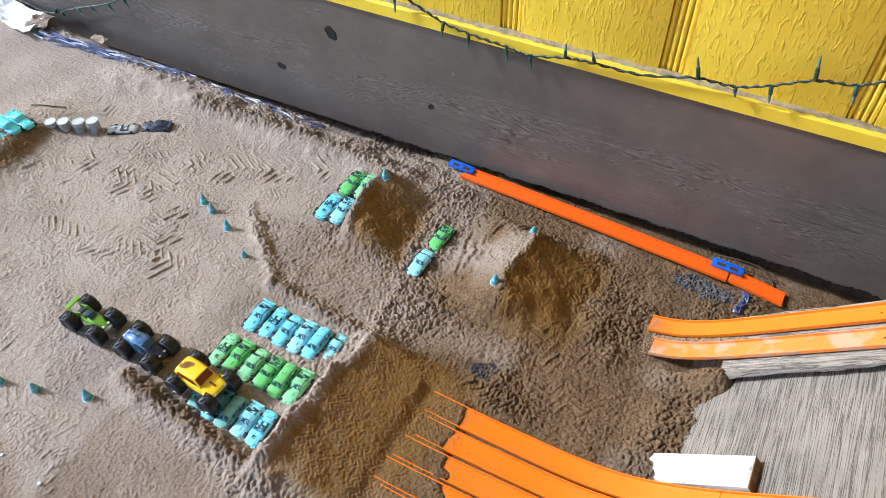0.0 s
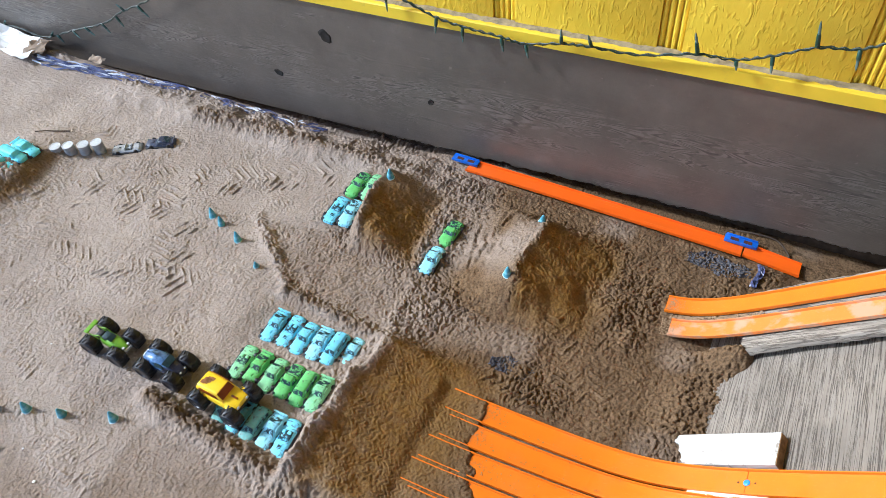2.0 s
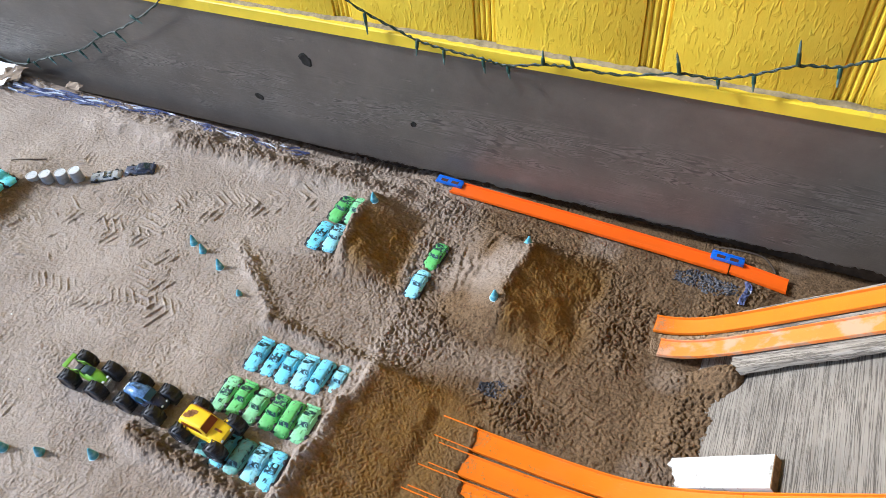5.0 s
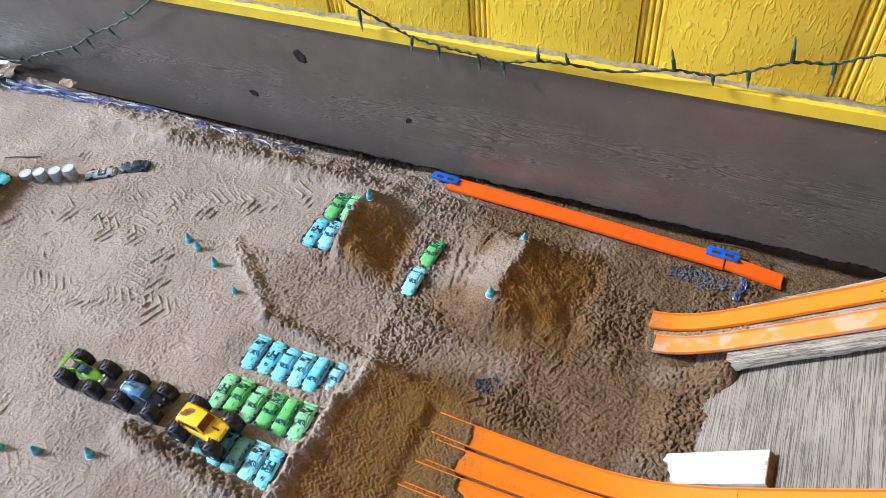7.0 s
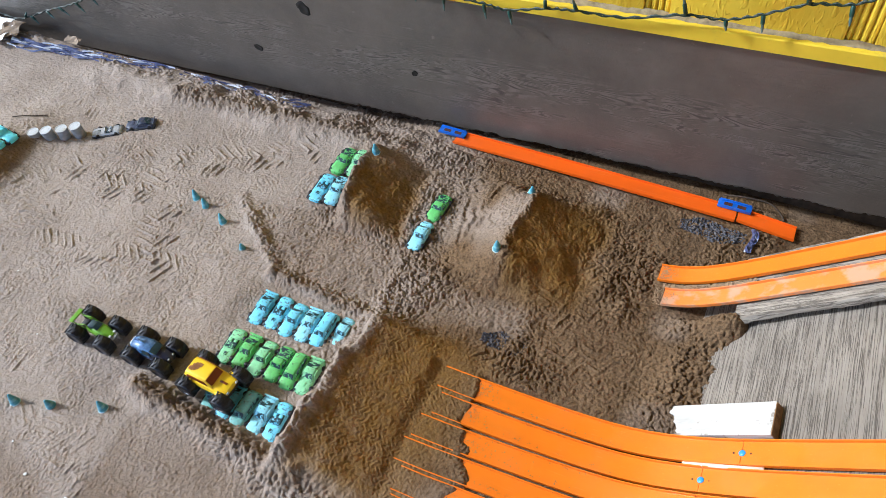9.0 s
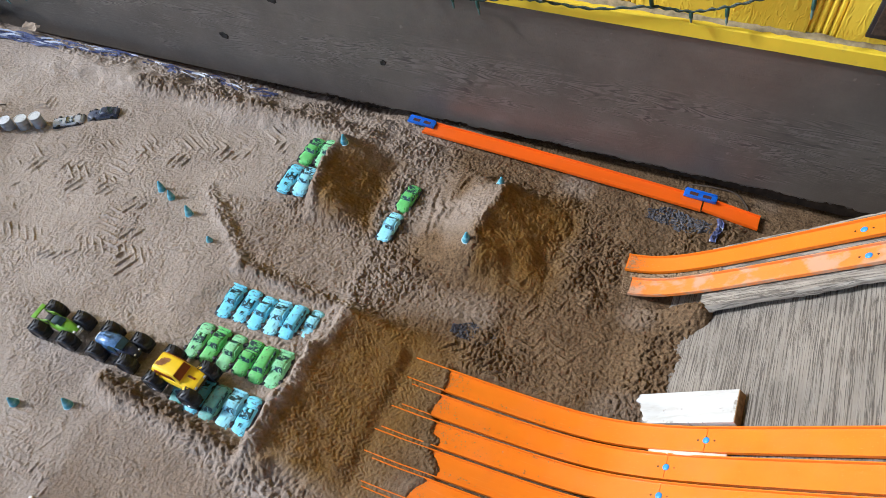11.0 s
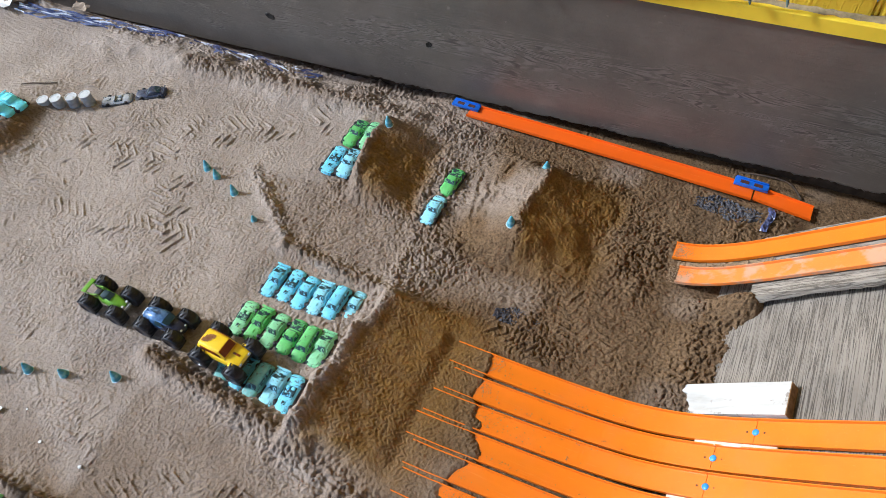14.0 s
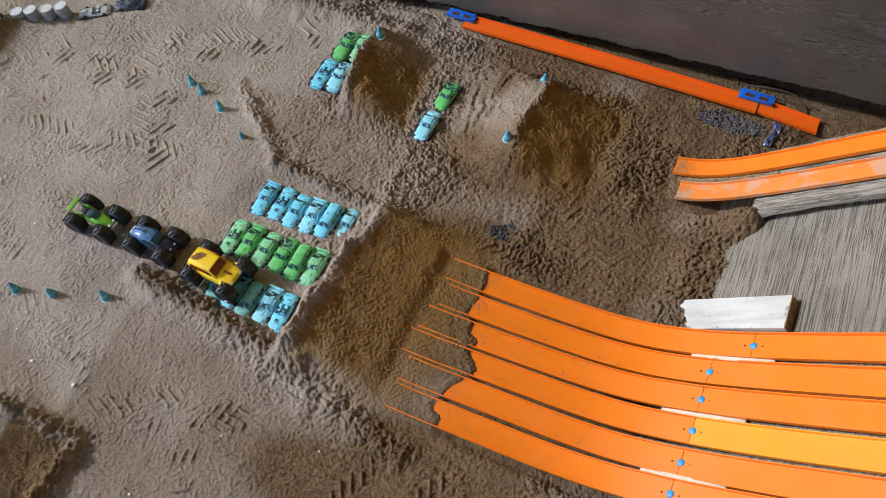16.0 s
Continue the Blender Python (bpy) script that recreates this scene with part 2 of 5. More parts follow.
# ---- mesh helpers ----
def part(name, bm, material, parent=None, label="", smooth=True):
    me = bpy.data.meshes.new(name)
    bm.to_mesh(me)
    bm.free()
    for poly in me.polygons:
        poly.use_smooth = smooth
    if smooth:
        me.set_sharp_from_angle(angle=radians(38))
    me.materials.append(material)
    ob = new(name, me)
    if parent:
        ob.parent = parent
    if label:
        ob["label"] = label
    return ob


def thing(name, m, label, category, group="", kind=""):
    ob = new(name)
    ob.empty_display_size = 0.02
    ob.matrix_basis = m
    return tagged(ob, label, category, group, kind)


def add_box(bm, x0, x1, y0, y1, z0, z1, m=None, bevel=0.0):
    geo = bmesh.ops.create_cube(bm, size=1.0)["verts"]
    for v in geo:
        v.co = Vector((x0 + (v.co.x + 0.5) * (x1 - x0), y0 + (v.co.y + 0.5) * (y1 - y0), z0 + (v.co.z + 0.5) * (z1 - z0)))
    if bevel:
        edges = list({e for v in geo for e in v.link_edges})
        out = bmesh.ops.bevel(bm, geom=edges, offset=bevel, segments=2, affect="EDGES", profile=0.6)
        geo = list({v for f in out["faces"] for v in f.verts} | {v for v in geo if v.is_valid})
    if m is not None:
        for v in geo:
            v.co = m @ v.co
    return geo


def box(x0, x1, y0, y1, z0, z1, bevel=0.0, m=None):
    bm = bmesh.new()
    add_box(bm, x0, x1, y0, y1, z0, z1, m, bevel)
    return bm


def loft(bm, rings, closed=True, caps=True):
    """Skins equal rings of points."""
    made = [[bm.verts.new(p) for p in ring] for ring in rings]
    n = len(made[0])
    for a, b in zip(made, made[1:]):
        for i in range(n if closed else n - 1):
            j = (i + 1) % n
            bm.faces.new((a[i], a[j], b[j], b[i]))
    if caps and closed:
        bm.faces.new(list(reversed(made[0])))
        bm.faces.new(made[-1])
    bmesh.ops.recalc_face_normals(bm, faces=bm.faces)
    return bm


def turned(profile, segments=20, axis="z"):
    """A solid of revolution from (radius, height) pairs."""
    rings = []
    for r, h in profile:
        ring = []
        for i in range(segments):
            a = 2 * math.pi * i / segments
            p = (r * math.cos(a), r * math.sin(a), h)
            ring.append(p if axis == "z" else (p[0], h, p[1]))
        rings.append(ring)
    return loft(bmesh.new(), rings)


# ---- value noise on arrays ----
def hash_grid(ix, iy, seed):
    h = (ix.astype(np.int64) * 374761393 + iy.astype(np.int64) * 668265263 + seed * 1274126177) & 0x7FFFFFFF
    h = ((h ^ (h >> 13)) * 1103515245) & 0x7FFFFFFF
    h = ((h ^ (h >> 16)) * 69069 + 12345) & 0x7FFFFFFF
    return (h & 0xFFFFFF) / float(0xFFFFFF)


def vnoise(x, y, size, seed):
    """Smooth noise in -1..1 with cells of the given size in metres."""
    u, v = x / size, y / size
    iu, iv = np.floor(u), np.floor(v)
    fu, fv = u - iu, v - iv
    su, sv = fu * fu * fu * (fu * (fu * 6 - 15) + 10), fv * fv * fv * (fv * (fv * 6 - 15) + 10)
    a, b = hash_grid(iu, iv, seed), hash_grid(iu + 1, iv, seed)
    c, d = hash_grid(iu, iv + 1, seed), hash_grid(iu + 1, iv + 1, seed)
    return 2 * ((a * (1 - su) + b * su) * (1 - sv) + (c * (1 - su) + d * su) * sv) - 1


def gnoise(x, y, size, seed):
    """Gradient noise in about -1..1, free of lattice lines."""
    u, v = (0.8 * x - 0.6 * y) / size, (0.6 * x + 0.8 * y) / size
    iu, iv = np.floor(u), np.floor(v)
    fu, fv = u - iu, v - iv
    su, sv = fu * fu * fu * (fu * (fu * 6 - 15) + 10), fv * fv * fv * (fv * (fv * 6 - 15) + 10)

    def corner(du, dv):
        a = 2 * math.pi * hash_grid(iu + du, iv + dv, seed)
        return np.cos(a) * (fu - du) + np.sin(a) * (fv - dv)
    low = corner(0, 0) * (1 - su) + corner(1, 0) * su
    high = corner(0, 1) * (1 - su) + corner(1, 1) * su
    return 1.5 * (low * (1 - sv) + high * sv)


def crumbs(x, y, size, seed):
    """Short worm-like crumbs of pressed sand with narrow gaps, 0..1."""
    wx, wy = x + 0.35 * size * gnoise(x, y, size * 1.7, seed + 5), y + 0.35 * size * gnoise(x, y, size * 1.7, seed + 6)
    a = np.clip(2.3 * np.abs(gnoise(wx, wy, size, seed)), 0, 1) ** 0.55
    b = np.clip(2.3 * np.abs(gnoise(wx, wy, size * 0.72, seed + 1)), 0, 1) ** 0.55
    return a * (0.55 + 0.45 * b)


def smooth(e0, e1, x):
    t = np.clip((x - e0) / (e1 - e0), 0, 1)
    return t * t * (3 - 2 * t)


def cells(x, y, size, seed):
    """Rounded clods: one dome in most cells of the given size, 0..1."""
    best = np.zeros_like(x)
    iu, iv = np.floor(x / size), np.floor(y / size)
    for du in (-1, 0, 1):
        for dv in (-1, 0, 1):
            cu, cv = iu + du, iv + dv
            px = (cu + hash_grid(cu, cv, seed)) * size
            py = (cv + hash_grid(cu, cv, seed + 7)) * size
            r = size * (0.25 + 0.5 * hash_grid(cu, cv, seed + 13))
            d2 = ((x - px) ** 2 + (y - py) ** 2) / (r * r)
            best = np.maximum(best, np.sqrt(np.clip(1 - d2, 0, 1)) * r / size)
    return best


# ---- the sand ----
def along(y, ys, xs):
    return np.interp(y, ys, xs)


def sand_height(x, y, fine=True):
    """Height of the sand, its lumpiness and its damp tone with painted slope shade."""
    wob = 0.008 * vnoise(x, y, 0.05, 3) + 0.004 * vnoise(x, y, 0.02, 4)
    z = 0.004 * vnoise(x, y, 0.35, 1) + 0.002 * vnoise(x, y, 0.12, 2)
    rough = np.ones_like(x) * (0.34 + 0.78 * smooth(-0.45, 0.45, vnoise(x, y, 0.085, 9) + 0.5 * vnoise(x, y, 0.2, 10)))
    damp = np.zeros_like(x)
    # smooth driven field
    edge = along(y, [-0.86, -0.80, -0.50, -0.47, -0.41, -0.365, -0.34, -0.14, -0.09, -0.05], [-0.16, -0.095, -0.095, -0.15, -0.19, -0.235, -0.125, -0.12, -0.30, -0.6])
    field = 1 - smooth(-0.012, 0.014, x - edge + wob)
    field *= smooth(-0.02, 0.02, -0.09 - y + 2 * wob)
    low = smooth(-0.03, 0.03, y + 0.97 + 0.45 * np.clip(x + 0.35, -0.3, 0.4) + wob)
    z += 0.003 * field * low
    rough *= 1 - 0.83 * field * (0.45 + 0.55 * low)
    near_end = 1 - smooth(-0.91, -0.80, y + 0.10 * np.clip(x, -0.6, 0.3) + 2 * wob)
    rough *= 1 - 0.84 * near_end
    # bed of the parked cars
    bed = smooth(-0.15, -0.09, x) * (1 - smooth(0.105, 0.12, x)) * smooth(-0.82, -0.80, y) * (1 - smooth(-0.535, -0.52, y))
    z = z * (1 - bed) - bed * 0.002
    rough *= 1 - 0.6 * bed
    # long ramp in front of the orange lanes
    side = smooth(-0.875, -0.81, y + wob) * (1 - smooth(-0.55, -0.505, y + wob))
    crest = 0.1435 + 0.107 * (y + 0.69) + wob
    prof = np.where(x < crest, smooth(-0.034, -0.004, x - crest), 1 - np.clip((x - crest) / 0.20, 0, 1) ** 0.9)
    z += 0.056 * side * prof
    face = side * smooth(0.0, 0.02, x - crest) * (1 - smooth(0.17, 0.27, x - crest))
    rough = rough * (1 - 0.92 * face)
    ramp_face = face
    # slopes turned from the sun get their shade as this darker brown too
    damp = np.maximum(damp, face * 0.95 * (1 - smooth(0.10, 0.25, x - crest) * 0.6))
    # trough and mound with cars behind it
    side = smooth(-0.37, -0.31, y + wob) * (1 - smooth(-0.185, -0.125, y + wob))
    crest = -0.036 + wob + 0.06 * np.clip(-0.27 - y, 0, 1)
    prof = np.where(x < crest, smooth(-0.03, -0.002, x - crest), 1 - np.clip((x - crest) / 0.112, 0, 1))
    z += 0.062 * side * prof
    face = side * smooth(0.0, 0.012, x - crest) * (1 - smooth(0.10, 0.14, x - crest))
    rough *= 1 - 0.7 * face
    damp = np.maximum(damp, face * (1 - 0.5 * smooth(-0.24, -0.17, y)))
    # take-off mound
    side = smooth(-0.42, -0.335, y + wob) * (1 - smooth(-0.20, -0.115, y + wob))
    crest = 0.318 + wob
    prof = np.where(x < crest, smooth(-0.15, 0.03, x - crest) * 1.0, 1 - np.clip((x - crest) / 0.145, 0, 1))
    prof = np.where(x < crest, prof / 0.926, prof)
    z += 0.066 * side * np.clip(prof, 0, 1)
    face = side * smooth(0.0, 0.015, x - crest) * (1 - smooth(0.11, 0.19, x - crest))
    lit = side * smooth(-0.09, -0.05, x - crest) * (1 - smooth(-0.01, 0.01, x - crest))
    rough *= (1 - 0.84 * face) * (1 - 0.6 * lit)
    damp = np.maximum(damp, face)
    # furrows between the two mounds
    fur = smooth(0.16, 0.19, x) * (1 - smooth(0.24, 0.27, x)) * smooth(-0.36, -0.32, y) * (1 - smooth(-0.17, -0.13, y))
    z += fur * 0.0022 * np.sin((x * 0.9 + y * 0.25 + 2.2 * wob) * 2 * math.pi / 0.022) * (0.6 + 0.8 * vnoise(x, y, 0.03, 61))
    rough *= 1 - 0.5 * fur
    # bank against the wall
    z += 0.016 * np.exp(-((y + 0.125 + 2 * wob) / 0.035) ** 2) * (1 - smooth(-0.02, 0.08, x)) * smooth(-1.1, -0.7, x)
    z -= 0.014 * smooth(-0.07, -0.03, y + 0.5 * wob)
    # heap under the far row of painted cars
    r2 = ((x + 0.905 + wob) / 0.085) ** 2 + ((y + 0.50 + wob) / 0.15) ** 2
    heap = np.exp(-r2 * 1.1)
    z += 0.045 * heap
    face = smooth(0.15, 0.5, heap) * smooth(-0.01, 0.02, x + 0.868 + wob)
    far_face = face
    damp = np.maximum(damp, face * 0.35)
    rough = rough * (1 - heap) + 0.9 * heap
    # heap close to the near end of the field, its cut side towards +x
    along_y = 1 - smooth(-1.125, -1.085, y + wob + 0.10 * (x + 0.10))
    along_y *= smooth(-1.40, -1.28, y)
    crest = -0.205 + wob
    prof = np.where(x < crest, smooth(-0.02, 0.0, x - crest), 1 - 0.75 * np.clip((x - crest) / 0.095, 0, 1) - 0.25 * smooth(0.10, 0.135, x - crest))
    z += 0.042 * along_y * np.clip(prof, 0, 1)
    face = along_y * smooth(0, 0.012, x - crest) * (1 - smooth(0.10, 0.14, x - crest))
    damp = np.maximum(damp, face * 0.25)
    near_face = face
    rough = rough * (1 - 0.3 * face) + 0.5 * along_y * np.exp(-((x + 0.098) / 0.016) ** 2)
    # low heap round a sunken car
    mound = np.exp(-(((x - 0.125) / 0.050) ** 2 + ((y + 1.150) / 0.040) ** 2))
    z += 0.024 * mound
    rough = rough + 0.6 * mound
    # banks of thrown-up clods
    thrown = np.zeros_like(x)
    for ax, ay, bx, by, high, wide in ((-0.19, -0.812, 0.10, -0.835, 0.013, 0.020), (0.02, -0.84, 0.15, -0.87, 0.005, 0.014), (-0.27, -0.365, -0.105, -0.50, 0.002, 0.012), (-0.10, -0.512, 0.13, -0.528, 0.006, 0.013),
                                       (0.128, -0.83, 0.130, -0.54, 0.003, 0.016), (-0.62, -0.135, -0.02, -0.105, 0.005, 0.022), (-0.34, -1.088, -0.115, -1.085, 0.007, 0.014), (-0.100, -1.09, -0.104, -1.19, 0.006, 0.010), (0.07, -1.118, 0.16, -1.112, 0.007, 0.012), (0.13, -0.85, 0.36, -0.905, 0.004, 0.022)):
        px, py = bx - ax, by - ay
        t = np.clip(((x - ax) * px + (y - ay) * py) / (px * px + py * py), 0, 1)
        d = np.hypot(x - ax - t * px, y - ay - t * py) + 0.6 * wob
        near = np.exp(-(d / wide) ** 2)
        z += high * near
        rough = rough * (1 - near) + near * 0.8
        thrown = np.maximum(thrown, near * min(1, high / 0.008))
    # sand lying on the ends of the lanes and against the plywood
    lanes = smooth(-0.865, -0.850, y) * (1 - smooth(-0.575, -0.56, y))
    reach = 0.010 + 0.034 * smooth(-0.01, 0.01, -0.665 - y)
    tongue = 1 - smooth(0.342, 0.372, x - reach + 2.2 * wob)
    target = 0.0064 * tongue - 0.004 * (1 - tongue)
    zone = lanes * smooth(0.272, 0.300, x)
    z = z * (1 - zone) + target * zone
    rough *= 1 - 0.72 * lanes * smooth(0.28, 0.34, x)
    deep = smooth(0.60, 0.74, x) * smooth(-0.56, -0.50, y) * (1 - smooth(-0.24, -0.20, y))
    z += 0.026 * deep
    z += 0.056 * np.exp(-(((x - 0.722) / 0.042) ** 2 + ((y + 0.352) / 0.028) ** 2))
    upper = smooth(0.57, 0.60, x) * smooth(-0.345, -0.325, y) * (1 - smooth(-0.235, -0.215, y))
    z = z * (1 - upper) + 0.0055 * upper
    rough *= 1 - 0.8 * upper
    flat = smooth(0.74, 0.80, x) * smooth(-0.21, -0.16, y)
    z = z * (1 - flat) - 0.006 * flat
    rough *= 1 - 0.9 * flat
    strip = smooth(0.02, 0.06, x) * smooth(-0.085, -0.07, y)
    z = z * (1 - strip) - 0.004 * strip
    rough *= 1 - 0.6 * strip
    worn = np.exp(-(((x - 0.375) / 0.055) ** 2 + ((y + 0.49) / 0.03) ** 2)) + np.exp(-(((x - 0.66) / 0.07) ** 2 + ((y + 0.115) / 0.03) ** 2))
    z -= 0.004 * np.clip(worn, 0, 1)
    trench = 1 - smooth(-0.08, 0.02, x)
    z -= 0.045 * trench * smooth(-0.046, -0.024, y + 0.5 * wob) + 0.020 * (1 - trench) * smooth(-0.022, -0.006, y + 0.3 * wob)
    treads = np.exp(-(((x - 0.480) / 0.085) ** 2 + ((y + 0.435) / 0.10) ** 2) ** 2)
    rough = np.clip(rough * (1 - 0.72 * treads), 0.06, 1.5)
    # the take-off mound's sunlit side is painted paler, like the dry field
    dry_and_lit = np.maximum(field * low, 0.45 * lit)
    churn = np.clip((0.12 + 0.38 * smooth(-0.35, 0.0, x) * smooth(-0.62, -0.5, y) + 0.88 * smooth(0.10, 0.30, x) + 0.42 * near_end * smooth(-0.75, -0.3, x)) * (1 - 0.92 * dry_and_lit) * (0.8 + 0.35 * vnoise(x, y, 0.09, 51)), 0, 1)
    # heap faces turned from the sun are painted darker here, shade included
    churn = np.maximum(np.maximum(churn, 0.95 * near_face), np.maximum(0.85 * thrown, 0.9 * far_face))
    if fine:
        clods = 0.40 * cells(x, y, 0.0125, 21) * smooth(0.1, 0.5, vnoise(x, y, 0.05, 31)) + 0.30 * cells(x, y, 0.0090, 22) * smooth(-0.3, 0.3, vnoise(x, y, 0.03, 32))
        worm = crumbs(x, y, 0.0118, 26)
        small = crumbs(x, y, 0.0085, 33)
        lump = np.clip(rough, 0, 1.2)
        z += lump * (0.0150 * clods + 0.0064 * worm + 0.0036 * small + 0.0034 * gnoise(x, y, 0.034, 23) + 0.0010 * gnoise(x, y, 0.006, 25))
        # thin crumbling of the smooth field, in patches
        patchy = smooth(-0.15, 0.35, gnoise(x, y, 0.075, 35) + 0.4 * gnoise(x, y, 0.02, 36))
        quiet = (1 - np.clip(lump * 1.6, 0, 1)) * (1 - 0.7 * damp)
        z += quiet * (0.0005 + 0.0021 * patchy) * small + quiet * (0.0007 * gnoise(x, y, 0.018, 29) + 0.0004 * gnoise(x, y, 0.0055, 27))
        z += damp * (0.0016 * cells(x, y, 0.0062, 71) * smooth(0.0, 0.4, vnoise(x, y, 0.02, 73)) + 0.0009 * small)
        # zigzag tread pressed over the long ramp
        zig = np.abs(((y / 0.017) % 1.0) - 0.5) * 0.017
        tread = smooth(-0.45, 0.45, np.sin(2 * math.pi * (x + zig * 1.1 + 0.0025 * gnoise(x, y, 0.04, 74)) / 0.0078))
        z += 0.0010 * ramp_face * tread * (0.25 + 0.9 * smooth(-0.4, 0.3, gnoise(x, y, 0.06, 75)))
        wob_ = 0.004 * vnoise(x, y, 0.02, 4)
        # tyre prints: chevron bars pressed along straight passes
        for cx, cy, turn, length, wide, pitch, deep_ in (
                (-0.52, -0.34, 24, 0.46, 0.090, 0.021, 1.0), (-0.40, -0.50, -58, 0.40, 0.100, 0.023, 1.0), (-0.64, -0.46, 14, 0.36, 0.080, 0.020, 0.9),
                (-0.33, -0.26, 30, 0.34, 0.086, 0.022, 1.1), (-0.75, -0.30, -25, 0.34, 0.060, 0.017, 0.8), (-0.47, -0.60, 8, 0.40, 0.070, 0.018, 0.8), (-0.70, -0.62, 74, 0.32, 0.080, 0.020, 0.8),
                (0.455, -0.44, -62, 0.22, 0.060, 0.021, 0.95), (0.520, -0.43, -66, 0.17, 0.050, 0.019, 0.8), (0.40, -0.53, -10, 0.16, 0.040, 0.018, 1.2),
                (-0.02, -1.00, 30, 0.32, 0.070, 0.019, 1.0), (0.13, -0.95, 48, 0.28, 0.060, 0.018, 1.1), (-0.22, -0.98, -50, 0.24, 0.070, 0.019, 0.5), (-0.56, -0.80, -35, 0.34, 0.080, 0.021, 0.35), (-0.30, -0.94, 15, 0.30, 0.080, 0.020, 0.35),
                (0.08, -1.07, -24, 0.30, 0.060, 0.018, 0.9), (0.30, -0.98, 70, 0.24, 0.056, 0.020, 1.1), (0.40, -0.96, 62, 0.22, 0.050, 0.020, 1.0)):
            a = radians(turn)
            s = (x - cx) * math.cos(a) + (y - cy) * math.sin(a)
            n = -(x - cx) * math.sin(a) + (y - cy) * math.cos(a)
            inside = (1 - smooth(length / 2 - 0.03, length / 2, np.abs(s))) * (1 - smooth(wide / 2 - 0.004, wide / 2, np.abs(n)))
            bars = smooth(0.55, 0.98, np.sin(2 * math.pi * (s + 0.8 * np.abs(n) + 0.5 * wob_) / pitch)) - 0.12
            patch = smooth(-0.10, 0.35, gnoise(x + cx, y, 0.055, 41)) * (0.8 + 0.4 * vnoise(x, y + cx, 0.015, 42))
            if cx > 0.42:
                patch = np.clip(patch + 0.3, 0, 1.0)
            z += 0.0040 * deep_ * inside * bars * patch
        z += thrown * (0.011 * cells(x, y, 0.0135, 81) + 0.005 * cells(x, y, 0.0085, 82))
    return z, churn, np.clip(damp, 0, 1)


def sand_at(x, y):
    return float(sand_height(np.array([x]), np.array([y]), False)[0][0])


def build_ground():
    xs = np.concatenate([[-30, -12, -6, -3.5, -2.6], np.arange(-2.2, -1.05, 0.007), np.arange(-1.05, -0.62, 0.0026), np.arange(-0.62, 0.76, 0.0016), np.arange(0.76, 0.93, 0.003), [0.96, 1.0, 1.2, 2, 6, 30]])
    ys = np.concatenate([[-30, -10, -5, -3, -2, -1.6], np.arange(-1.42, -1.2, 0.003), np.arange(-1.2, -0.02, 0.0016), np.arange(-0.02, 0.03, 0.006), [0.1, 1, 8, 30]])
    X, Y = np.meshgrid(xs, ys, indexing="ij")
    x, y = X.ravel(), Y.ravel()
    z, churn, damp = sand_height(x, y)
    far = np.maximum(np.clip((-2.1 - x) / 0.5, 0, 1), np.clip((-1.4 - y) / 0.5, 0, 1))
    far = np.maximum(far, np.clip((x - 0.95) / 0.2, 0, 1))
    z = z * (1 - far)
    nx, ny = len(xs), len(ys)
    me = bpy.data.meshes.new("ground")
    me.vertices.add(nx * ny)
    me.vertices.foreach_set("co", np.stack([x, y, z], 1).astype(np.float32).ravel())
    i = (np.arange(nx - 1)[:, None] * ny + np.arange(ny - 1)[None, :]).ravel()
    loops = np.stack([i, i + ny, i + ny + 1, i + 1], 1).astype(np.int32)
    me.loops.add(loops.size)
    me.loops.foreach_set("vertex_index", loops.ravel())
    me.polygons.add(len(loops))
    me.polygons.foreach_set("loop_start", (np.arange(len(loops)) * 4).astype(np.int32))
    me.polygons.foreach_set("use_smooth", np.ones(len(loops), bool))
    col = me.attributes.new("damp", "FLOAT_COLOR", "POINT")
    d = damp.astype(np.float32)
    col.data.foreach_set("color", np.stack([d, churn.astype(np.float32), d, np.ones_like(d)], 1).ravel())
    me.update()
    me.validate()
    me.materials.append(SAND)
    return tagged(new("ground", me), "tan play sand with tyre prints, clods and mounds", "sand", kind="structure")


ground = build_ground()

# ---- wall: dark fascia board, yellow ledge, grooved yellow siding ----
X0, X1 = -3.2, 2.6
FASCIA_TOP, LEDGE_TOP = 0.325, 0.353
# the wall runs a little out of level with the sand
WALL = pose(0.15, 0, 0.327, 0, -1.5, 0) @ Matrix.Translation((-0.15, 0, -0.327))


